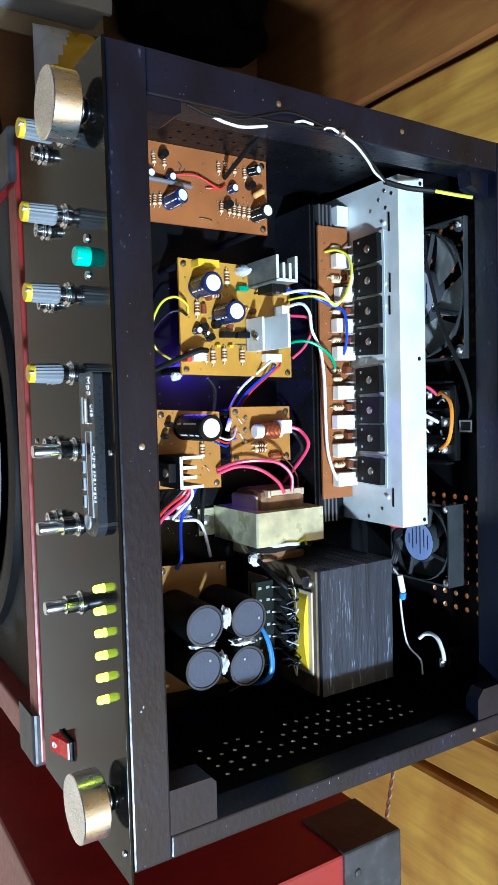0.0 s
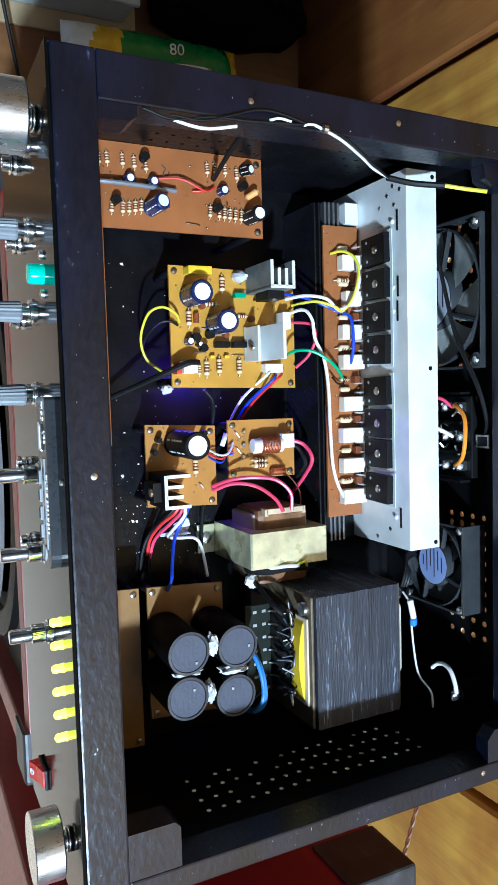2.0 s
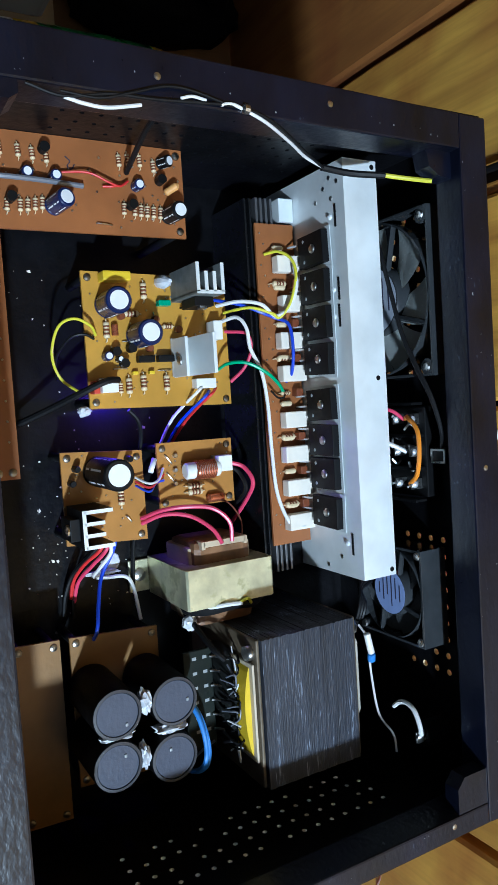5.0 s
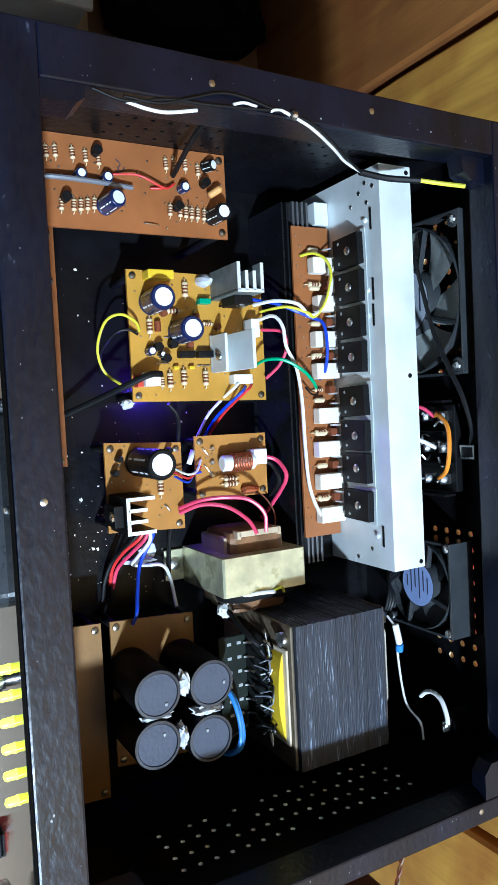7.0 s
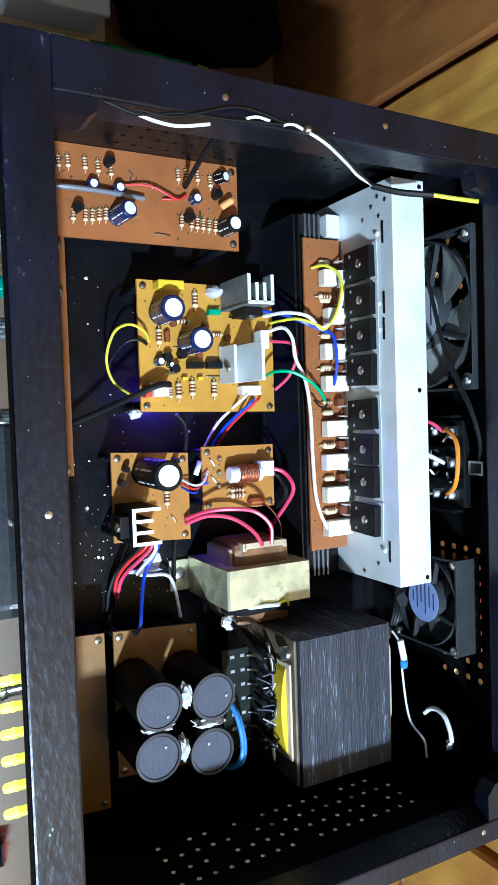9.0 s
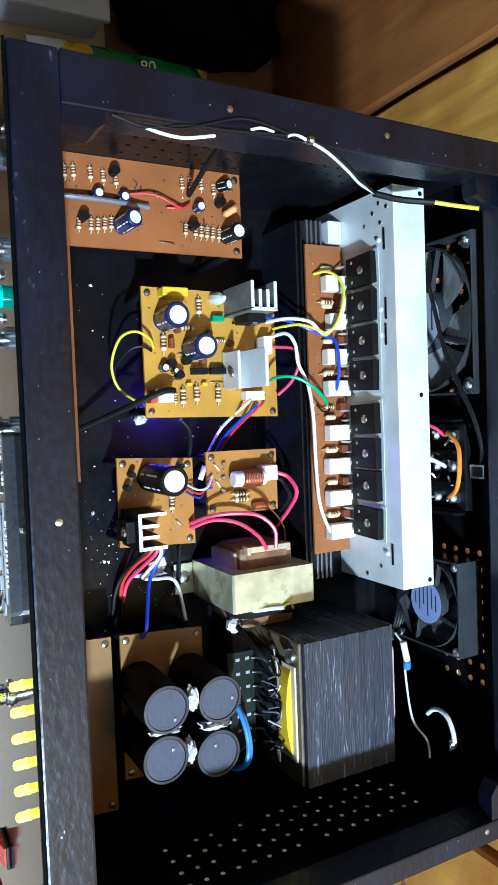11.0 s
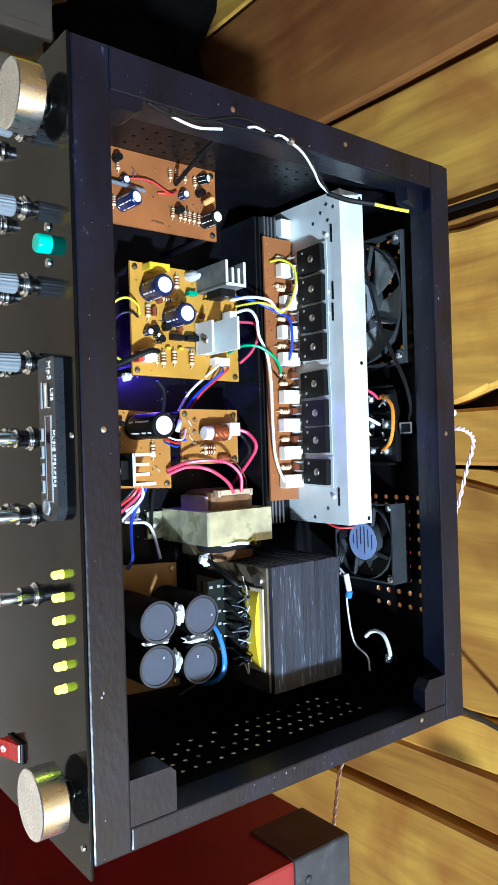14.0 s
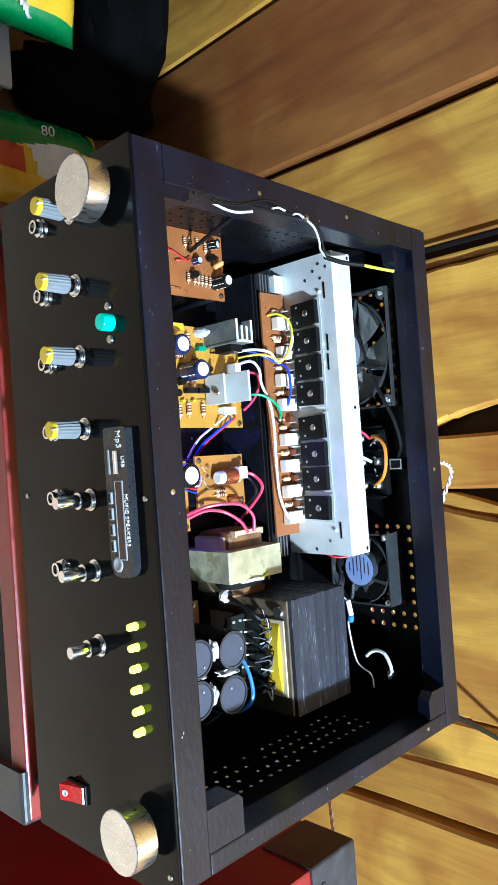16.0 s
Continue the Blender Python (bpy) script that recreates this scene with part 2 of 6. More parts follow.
PROTECT = mat("black_corner_metal", (0.028, 0.03, 0.036), 0.45, 0.0, vary=0.5, scale=60, bump=0.6, fine=120, worn=(0.05, 0.053, 0.058), worn_at=0.58)
GRILLE = mat("black_grille_cloth", (0.02, 0.02, 0.02), 0.8, vary=0.2, bump=0.5)
CONE = mat("grey_speaker_cone", (0.18, 0.18, 0.19), 0.6, vary=0.2, scale=40, bump=0.3)
WALLWOOD = wood("sawn_wall_boards", (0.78, 0.44, 0.07), (0.3, 0.115, 0.024), "z")
REDWOOD = wood("red_brown_wall_board", (0.38, 0.155, 0.036), (0.16, 0.05, 0.016), "z")
FLOORWOOD = wood("pale_floor_boards", (0.70, 0.55, 0.38), (0.52, 0.38, 0.24), "x", scale=0.6)
DARKGAP = mat("dark_gap", (0.02, 0.012, 0.008), 0.9, vary=0.3, bump=0.2)
# Near black so that the added, unseen walls bounce little light.
UNSEENWALL = mat("room_plaster", (0.06, 0.06, 0.064), 0.8, vary=0.1, scale=4, bump=0.2, fine=90)
BAGWHITE = mat("white_film", (0.75, 0.77, 0.8), 0.28, vary=0.1, scale=40, bump=0.5, fine=60)
BAGGREEN = mat("green_film", (0.01, 0.2, 0.05), 0.28, vary=0.15, scale=40, bump=0.5, fine=60)
BAGYELLOW = mat("yellow_film", (0.72, 0.45, 0.02), 0.28, vary=0.15, scale=40, bump=0.5, fine=60)
BAGRED = mat("red_film", (0.5, 0.06, 0.03), 0.3, vary=0.15, bump=0.3, fine=60)
PALEBOX = mat("pale_grey_plastic", (0.42, 0.45, 0.47), 0.45, vary=0.12, scale=20, bump=0.2)
BLACKBAG = mat("black_bag_film", (0.0025, 0.0025, 0.0028), 0.8, spec=0.04, vary=0.3, scale=20, bump=0.5, fine=40)
RAWWOOD = mat("raw_wood_edge", (0.75, 0.6, 0.36), 0.7, vary=0.15, bump=0.2)
WIRE = {}
for n_, c_ in {"white": (0.78, 0.78, 0.76), "red": (0.6, 0.03, 0.03), "pink": (0.66, 0.055, 0.13), "blue": (0.02, 0.06, 0.55), "black": (0.006, 0.006, 0.0068),
               "yellow": (0.66, 0.62, 0.04), "green": (0.01, 0.38, 0.17), "grey": (0.16, 0.17, 0.2), "orange": (0.8, 0.26, 0.02), "lightblue": (0.05, 0.22, 0.62),
               "brown": (0.16, 0.05, 0.03), "gold": (0.72, 0.55, 0.06), "palepink": (0.72, 0.5, 0.55)}.items():
    WIRE[n_] = mat(n_ + "_insulation", c_, 0.5 if n_ == "black" else 0.35, vary=0.08, bump=0.05, spec=0.25 if n_ == "black" else 0.5)

# ---- builders ----


def b_box(bm, lo, hi, bev=0.0):
    m = Matrix.LocRotScale([(a + b) / 2 for a, b in zip(lo, hi)], None, [abs(b - a) for a, b in zip(lo, hi)])
    vs = bmesh.ops.create_cube(bm, size=1, matrix=m)["verts"]
    if bev:
        es = {e for v in vs for e in v.link_edges}
        bmesh.ops.bevel(bm, geom=list(es), offset=bev, segments=2, affect="EDGES", profile=0.6)
    return bm


def b_lathe(bm, start, axis, profile, n=20):
    """A turned body: profile of (distance along the axis, radius)."""
    axis = Vector(axis).normalized()
    u = axis.orthogonal().normalized()
    w = axis.cross(u)
    rings = []
    for s, r in profile:
        c = Vector(start) + axis * s
        rings.append([bm.verts.new(c + (u * math.cos(2 * math.pi * k / n) + w * math.sin(2 * math.pi * k / n)) * max(r, 1e-5)) for k in range(n)])
    for a, b in zip(rings, rings[1:]):
        for k in range(n):
            f = bm.faces.new((a[k], a[(k + 1) % n], b[(k + 1) % n], b[k]))
            f.smooth = True
    bm.faces.new(rings[0][::-1])
    bm.faces.new(rings[-1])
    return bm


def b_cyl(bm, p0, p1, r, r1=None, n=16, bev=0.0):
    d = (Vector(p1) - Vector(p0)).length
    r1 = r if r1 is None else r1
    prof = [(0, r), (d, r1)] if not bev else [(0, r - bev), (bev, r), (d - bev, r1), (d, r1 - bev)]
    b_lathe(bm, p0, Vector(p1) - Vector(p0), prof, n)
    for f in bm.faces:
        f.smooth = len(f.verts) == 4
    return bm


def smooth_line(pts, steps=6):
    p = [Vector(q) for q in pts]
    p = [p[0] * 2 - p[1], *p, p[-1] * 2 - p[-2]]
    out = []
    for a, b, c, d in zip(p, p[1:], p[2:], p[3:]):
        for k in range(steps):
            t = k / steps
            out.append(0.5 * (2 * b + (c - a) * t + (2 * a - 5 * b + 4 * c - d) * t * t + (3 * b - a - 3 * c + d) * t ** 3))
    return out + [p[-2]]


def b_tube(bm, pts, r, n=8, steps=6):
    line = smooth_line(pts, steps)
    rings, u = [], None
    for k, c in enumerate(line):
        d = (line[min(k + 1, len(line) - 1)] - line[max(k - 1, 0)]).normalized()
        u = d.orthogonal().normalized() if u is None else (u - d * u.dot(d)).normalized()
        w = d.cross(u)
        rings.append([bm.verts.new(c + (u * math.cos(2 * math.pi * i / n) + w * math.sin(2 * math.pi * i / n)) * r) for i in range(n)])
    for a, b in zip(rings, rings[1:]):
        for i in range(n):
            bm.faces.new((a[i], a[(i + 1) % n], b[(i + 1) % n], b[i])).smooth = True
    bm.faces.new(rings[0][::-1])
    bm.faces.new(rings[-1])
    return bm


def b_prism(bm, outline, axis, lo, hi):
    """A flat outline (two coordinates) pushed along an axis: x, y or z."""
    def at(p, d):
        return {"x": (d, p[0], p[1]), "y": (p[0], d, p[1]), "z": (p[0], p[1], d)}[axis]
    a = [bm.verts.new(at(p, lo)) for p in outline]
    b = [bm.verts.new(at(p, hi)) for p in outline]
    bm.faces.new(a)
    bm.faces.new(b[::-1])
    for k in range(len(a)):
        bm.faces.new((a[k], a[(k + 1) % len(a)], b[(k + 1) % len(a)], b[k]))
    bmesh.ops.recalc_face_normals(bm, faces=bm.faces[:])
    return bm


def b_holed(bm, axis, lo, hi, us, vs, holes, r, n=8):
    """A sheet between lo and hi along an axis, cut at us and vs into cells; the cells named in holes are drilled through."""
    def at(u, v, d):
        return (d, u, v) if axis == "x" else (u, d, v)
    for i, (u0, u1) in enumerate(zip(us, us[1:])):
        for j, (v0, v1) in enumerate(zip(vs, vs[1:])):
            if (i, j) not in holes:
                for d in (lo, hi):
                    bm.faces.new([bm.verts.new(at(u, v, d)) for u, v in ((u0, v0), (u1, v0), (u1, v1), (u0, v1))])
                continue
            cu, cv = (u0 + u1) / 2, (v0 + v1) / 2
            rings = []
            for d in (lo, hi):
                inner, outer = [], []
                for k in range(n):
                    a = 2 * math.pi * (k + 0.5) / n
                    c, s = math.cos(a), math.sin(a)
                    inner.append(bm.verts.new(at(cu + r * c, cv + r * s, d)))
                    outer.append(bm.verts.new(at(cu + (u1 - u0) / 2 * max(-1, min(1, c / 0.7071 if abs(c) < 0.75 else math.copysign(1, c))),
                                                 cv + (v1 - v0) / 2 * max(-1, min(1, s / 0.7071 if abs(s) < 0.75 else math.copysign(1, s))), d)))
                rings.append(inner)
                for k in range(n):
                    p, q = outer[k], outer[(k + 1) % n]
                    bm.faces.new((inner[k], inner[(k + 1) % n], q, p))
                    if sum(abs(m - o) > 1e-7 for m, o in zip(p.co, q.co)) == 2:
                        c, s = p.co + q.co, Vector(at(cu, cv, d))
                        bm.faces.new((p, q, bm.verts.new(at(u1 if c.dot(Vector(at(1, 0, 0))) > 2 * cu else u0, v1 if c.dot(Vector(at(0, 1, 0))) > 2 * cv else v0, d))))
            for k in range(n):
                bm.faces.new((rings[0][k], rings[0][(k + 1) % n], rings[1][(k + 1) % n], rings[1][k])).material_index = 1
    rim = [(us[0], vs[0]), (us[-1], vs[0]), (us[-1], vs[-1]), (us[0], vs[-1])]
    for (a, b), (c, e) in zip(rim, rim[1:] + rim[:1]):
        bm.faces.new([bm.verts.new(at(*q)) for q in ((a, b, lo), (c, e, lo), (c, e, hi), (a, b, hi))])
    bmesh.ops.remove_doubles(bm, verts=bm.verts[:], dist=1e-6)
    bmesh.ops.recalc_face_normals(bm, faces=bm.faces[:])
    return bm


def root(ob):
    while ob.parent:
        ob = ob.parent
    return ob


def mesh_of(name, bm, material):
    me = bpy.data.meshes.new(name)
    for e in bm.edges:
        if len(e.link_faces) == 2 and e.calc_face_angle(0.0) > 0.6:
            e.smooth = False
    bm.to_mesh(me)
    bm.free()
    for m in material if isinstance(material, tuple) else (material,):
        me.materials.append(m)
    return me


def thing(name, base, label, category, group="", kind=""):
    ob = new(name)
    ob.location = base
    ob.empty_display_size = 0.01
    return tagged(ob, label, category, group, kind)


def part(name, bm, material, parent, label=""):
    """One mesh object under a thing or part; the bmesh is in world places."""
    bmesh.ops.translate(bm, verts=bm.verts[:], vec=-Vector(root(parent).location))
    ob = new(name, mesh_of(name, bm, material))
    ob.parent = parent
    return tagged(ob, label)


def piece(name, me, parent, m):
    """A part that shares its mesh with others, at a world pose."""
    ob = new(name, me)
    ob.parent = parent
    ob.matrix_basis = Matrix.Translation(-Vector(root(parent).location)) @ m
    return ob


def solid(name, bm, material, label, category, group="", kind=""):
    lo = [min(v.co[k] for v in bm.verts) for k in range(3)]
    hi = [max(v.co[k] for v in bm.verts) for k in range(3)]
    base = Vector(((lo[0] + hi[0]) / 2, (lo[1] + hi[1]) / 2, lo[2]))
    bmesh.ops.translate(bm, verts=bm.verts[:], vec=-base)
    ob = new(name, mesh_of(name, bm, material))
    ob.location = base
    return tagged(ob, label, category, group, kind)


def B():
    return bmesh.new()


def wire(colour, pts, r, label, group="wires inside the amplifier", name="wire"):
    return solid(name, b_tube(B(), pts, r * 0.88), WIRE[colour], label, "wire", group)


def lettering(text, size, m, parent, material, depth=0.0002):
    cu = bpy.data.curves.new("lettering", "FONT")
    cu.body, cu.size, cu.extrude, cu.align_x, cu.align_y = text, size, depth, "CENTER", "CENTER"
    cu.materials.append(material)
    ob = new("lettering", cu)
    ob.parent = parent
    ob.matrix_basis = Matrix.Translation(-Vector(root(parent).location)) @ m
    return ob

# ---- the room ----
FLOOR = -0.56
WALL = 0.39
flr = tagged(new("floor"), "pale worn wooden floor boards in front of the cabinets", "floor", kind="structure")
bm = b_box(B(), (-1.7, -2.4, FLOOR - 0.05), (2.0, WALL + 0.06, FLOOR - 0.012))
part("subfloor", bm, DARKGAP, flr)
FLOOR_PLANK = mesh_of("floor_plank", b_box(B(), (-1.85, -0.069, -0.012), (1.85, 0.069, 0), 0.002), FLOORWOOD)
for k in range(20):
    piece("floor_plank", FLOOR_PLANK, flr, pose(0.15, -2.33 + 0.141 * k, FLOOR))

back = tagged(new("wall_north"), "back wall of upright sawn yellow-brown boards with dark gaps", "wall", kind="structure")
part("backing", b_box(B(), (-1.7, WALL + 0.02, FLOOR), (2.0, WALL + 0.06, 1.9)), DARKGAP, back)


def plank(x0, x1, proud=0.0, seed=0, waney=None, bowed=None):
    """An upright wall board with slightly uneven edges."""
    rnd = random.Random(seed)
    zs = [FLOOR + (1.9 - FLOOR) * k / 28 for k in range(29)]
    if waney or bowed:
        zs = sorted(zs + [0.02 + 0.012 * k for k in range(18)])
    bmn = B()
    front, rear = [], []
    for z in zs:
        e0 = x0 + rnd.uniform(-1, 1) * 0.0012 * (0.3 if bowed else 1) + (bowed(z) if bowed else 0)
        e1 = x1 + rnd.uniform(-1, 1) * 0.0012 - (waney(z) if waney else 0)
        c = min(0.003, (e1 - e0) / 4)
        y = WALL - proud
        front.append([bmn.verts.new(p) for p in ((e0, y + 0.018, z), (e0, y + c, z), (e0 + c, y, z), (e1 - c, y, z), (e1, y + c, z), (e1, y + 0.018, z))])
    for a, b in zip(front, front[1:]):
        for i in range(5):
            bmn.faces.new((a[i], a[i + 1], b[i + 1], b[i]))
    return part("wall_board", bmn, REDWOOD if x0 == -0.333 else WALLWOOD, back)


edges = [(-1.69, -1.5), (-1.497, -1.31), (-1.306, -1.12), (-1.116, -0.95), (-0.946, -0.78), (-0.776, -0.62), (-0.616, -0.492), (-0.489, -0.338),
         (-0.333, -0.16), (-0.1535, -0.036), (0.1375, 0.186), (0.3945, 0.4385), (0.4425, 0.489),
         (0.4965, 0.64), (0.643, 0.82), (0.824, 1.0), (1.004, 1.2), (1.204, 1.4), (1.404, 1.6), (1.603, 1.99)]
for k, (a, b_) in enumerate(edges):
    plank(a, b_, proud=0.002 * ((k * 7) % 3), seed=k)
plank(-0.0125, 0.1335, proud=0.003, seed=91, waney=lambda z: 0.02 * max(0.0, math.sin(max(0.0, min(1.0, (z - 0.03) / 0.16)) * math.pi)) ** 0.8)
part("batten", b_box(B(), (-0.0235, WALL + 0.004, FLOOR), (-0.015, WALL + 0.02, 1.9), 0.002), WALLWOOD, back)
plank(0.198, 0.392, proud=0.002, seed=92, bowed=lambda z: 0.0165 * math.sin(max(0.0, min(1.0, (z - 0.02) / 0.23)) * math.pi))
split = [(0.1895, FLOOR), (0.1895, 0.03), (0.1905, 0.05), (0.197, 0.075), (0.203, 0.096), (0.207, 0.125), (0.205, 0.17), (0.196, 0.24), (0.1895, 0.27), (0.1895, 1.9)]
part("batten", b_prism(B(), split + [(0.216, 1.9), (0.216, FLOOR)], "y", WALL + 0.0045, WALL + 0.0195), WALLWOOD, back)
# Unseen side walls, rear wall and ceiling, added to enclose and limit bounced light.
for nm, lo, hi, lab in (("wall_east", (2.0, -2.4, FLOOR - 0.05), (2.06, WALL + 0.06, 1.9), "unseen dark side wall added to close the room"),
                        ("wall_west", (-1.76, -2.4, FLOOR - 0.05), (-1.7, WALL + 0.06, 1.9), "unseen dark side wall added to close the room"),
                        ("wall_south", (-1.76, -2.46, FLOOR - 0.05), (2.06, -2.4, 1.9), "unseen dark wall added behind the viewer"),
                        ("ceiling", (-1.76, -2.46, 1.9), (2.06, WALL + 0.06, 1.96), "unseen dark ceiling added over the room")):
    solid(nm, b_box(B(), lo, hi), UNSEENWALL, lab, nm.split("_")[0], kind="structure")
pend = thing("ceiling_lamp", (LAMP[0], LAMP[1], LAMP[2]), "bare white bulb hanging on a cord from the ceiling", "lamp")
part("cord", b_cyl(B(), (LAMP[0], LAMP[1], LAMP[2] + 0.1), (LAMP[0], LAMP[1], 1.9), 0.003, n=8), WIRE["white"], pend)
part("socket", b_lathe(B(), (LAMP[0], LAMP[1], LAMP[2] + 0.05), (0, 0, 1), [(0, 0.014), (0.03, 0.018), (0.05, 0.01), (0.055, 0.004)], 16), WHITEP, pend)

# ---- speaker cabinet under the amplifier ----


def corner_protector(parent, x, y, z, sx, sy, name="corner_protector", ext=0.04):
    """A sheet corner in three flaps round a cabinet's top corner; sx, sy point into the box."""
    t = 0.0016
    bmn = b_box(B(), [0, 0, -ext * 0.9], [ext, ext, t])
    bmesh.ops.delete(bmn, geom=[f for f in bmn.faces if f.calc_center_median().x > ext * 0.9 or f.calc_center_median().y > ext * 0.9 or f.normal.z < -0.5], context="FACES")
    bmesh.ops.bevel(bmn, geom=[e for e in bmn.edges if len(e.link_faces) == 2], offset=0.0025, segments=3, affect="EDGES", profile=0.5)
    bmesh.ops.solidify(bmn, geom=bmn.faces[:], thickness=t)
    bmesh.ops.transform(bmn, matrix=Matrix.Translation((x - sx * t, y - sy * t, z)) @ Matrix.Diagonal((sx, sy, 1, 1)), verts=bmn.verts[:])
    bmesh.ops.recalc_face_normals(bmn, faces=bmn.faces[:])
    cp = part(name, bmn, PROTECT, parent)
    for a, b in ((0.3, 0.75), (0.75, 0.3)):
        c = (x + sx * ext * a, y + sy * ext * b, z + t)
        part("rivet", b_lathe(B(), c, (0, 0, 1), [(0, 0.003), (0.0008, 0.0026), (0.0013, 0.001)], 10), PROTECT, cp)
    return cp


BX0, BX1, BY0, BY1, BTOP = -0.013, 0.339, -0.004, 0.36, -0.0045
cab = thing("speaker_cabinet", ((BX0 + BX1) / 2, (BY0 + BY1) / 2, FLOOR), "red painted loudspeaker cabinet carrying the open amplifier", "speaker", "red speaker cabinets")
for nm, lo, hi in (("top_panel", (BX0, BY0 + 0.002, BTOP - 0.018), (BX1, BY1, BTOP)), ("side_panel", (BX0, BY0 + 0.002, FLOOR), (BX0 + 0.018, BY1, BTOP - 0.018)),
                   ("side_panel", (BX1 - 0.018, BY0 + 0.002, FLOOR), (BX1, BY1, BTOP - 0.018)), ("back_panel", (BX0 + 0.018, BY1 - 0.015, FLOOR + 0.018), (BX1 - 0.018, BY1, BTOP - 0.018)),
                   ("bottom_panel", (BX0 + 0.018, BY0 + 0.002, FLOOR), (BX1 - 0.018, BY1, FLOOR + 0.018))):
    part(nm, b_box(B(), lo, hi, 0.0015), REDPAINT, cab)
part("baffle", b_box(B(), (BX0 + 0.018, BY0 + 0.014, FLOOR + 0.018), (BX1 - 0.018, BY0 + 0.026, BTOP - 0.018)), GRILLE, cab)
cx, cz = (BX0 + BX1) / 2, -0.2
woof = part("woofer", b_lathe(B(), (cx, BY0 + 0.012, cz), (0, 1, 0), [(0.002, 0.145), (-0.004, 0.145), (-0.006, 0.138), (-0.004, 0.126), (0.0, 0.124), (0.012, 0.06)], 40), BLACKP, cab)
part("cone", b_lathe(B(), (cx, BY0 + 0.013, cz), (0, 1, 0), [(-0.009, 0.125), (-0.013, 0.118), (-0.011, 0.11), (-0.004, 0.05), (-0.012, 0.035), (-0.02, 0.0)], 40), CONE, woof, "grey paper cone with a raised rim")
for x, y, sx, sy in ((BX0, BY0, 1, 1), (BX1, BY0, -1, 1)):
    corner_protector(cab, x, y, BTOP - 0.0018, sx, sy, ext=0.03)

# second cabinet beside it
CX, CY, CT = 0.430, 0.223, 0.044
cab2 = thing("speaker_cabinet", (CX + 0.17, CY - 0.112, FLOOR), "red painted loudspeaker cabinet with riveted black corner protectors", "speaker", "red speaker cabinets")
part("body", b_box(B(), (CX, CY - 0.224, FLOOR), (CX + 0.34, CY, CT), 0.002), REDPAINT, cab2)
for x, y, sx, sy in ((CX, CY, 1, -1), (CX, CY - 0.224, 1, 1), (CX + 0.34, CY, -1, -1), (CX + 0.34, CY - 0.224, -1, 1)):
    corner_protector(cab2, x, y, CT + 0.0003, sx, sy, ext=0.05)

# ---- amplifier case ----
W, D, H = 0.328, 0.238, 0.13
amp = thing("amplifier_case", (W / 2, D / 2, -0.0045), "homemade black amplifier case with its lid off on a cabinet", "amplifier")
part("bottom_panel", b_box(B(), (0, 0.009, -0.0045), (W, D, 0.004)), BLACKIN, amp)


def cuts(lo, hi, start, pitch, count):
    return [lo] + [start + pitch * (k - 0.5) for k in range(count + 1)] + [hi]


us = cuts(0.004, D - 0.0022, 0.0655, 0.0079, 17)
vs = cuts(0.004, H - 0.0005, 0.0605, 0.0097, 4)
rnd = random.Random(8)
holes = {(i, j) for i in range(1, 18) for j in range(1, 5) if rnd.random() > 0.12}
# Hole sides are coloured white to stand in for glints on the drilled edges.
part("right_wall", b_holed(B(), "x", W - 0.004, W, us, vs, holes, 0.0012), (BLACKIN, WHITEP), amp, "black side wall drilled with rows of vent holes")
us = cuts(0.004, D - 0.0022, 0.0580, 0.0079, 17)
vs = cuts(0.004, H - 0.0005, 0.0440, 0.0095, 5)
holes = {(i, j) for i in range(1, 18) for j in range(1, 6)}
part("left_wall", b_holed(B(), "x", 0.0, 0.004, us, vs, holes, 0.0011), (BLACKIN, BLACKIN), amp, "black side wall drilled with rows of vent holes")
us = cuts(0.004, W - 0.004, 0.0345, 0.0087, 28)
vs = cuts(0.004, H - 0.0005, 0.033, 0.0088, 10)
rear = {(i, j) for i in range(1, 11) for j in range(1, 11)} | {(i, j) for i in range(20, 29) for j in range(5, 11)}
part("back_wall", b_holed(B(), "y", D - 0.0024, D, us, vs, rear, 0.0017), (BLACKIN, RAWWOOD), amp, "black back wall drilled with grids of vent holes")
part("front_board", b_box(B(), (0.0, -0.0020, 0.0112), (W, 0.0035, 0.1138)), BLACKIN, amp, "black board behind the front panel")
part("front_panel", b_box(B(), (-0.0030, -0.0035, 0.0112), (0.3330, -0.0022, 0.1296), 0.0002), PANEL, amp, "glossy black front panel a little wider than the case")
for out, z0 in (([(-0.0026, -0.0020), (W, -0.0020), (W, 0.0148), (-0.0026, 0.0148)], 0.114), ([(0.0005, D - 0.0155), (W, D - 0.0155), (W + 0.0010, D + 0.0010), (0.0005, D + 0.0010)], 0.114),
                ([(-0.0026, 0.0148), (0.0158, 0.0148), (0.0158, D - 0.0155), (0.0003, D - 0.0155)], 0.112), ([(W - 0.0098, 0.0148), (W, 0.0148), (W, D - 0.0155), (W - 0.0098, D - 0.0155)], 0.112)):
    bm = b_prism(B(), out, "z", z0, H)
    bmesh.ops.bevel(bm, geom=bm.edges[:], offset=0.0009, segments=2, affect="EDGES", profile=0.6)
    part("top_rail", bm, BLACKWOOD, amp, "scuffed black painted wooden top rail")
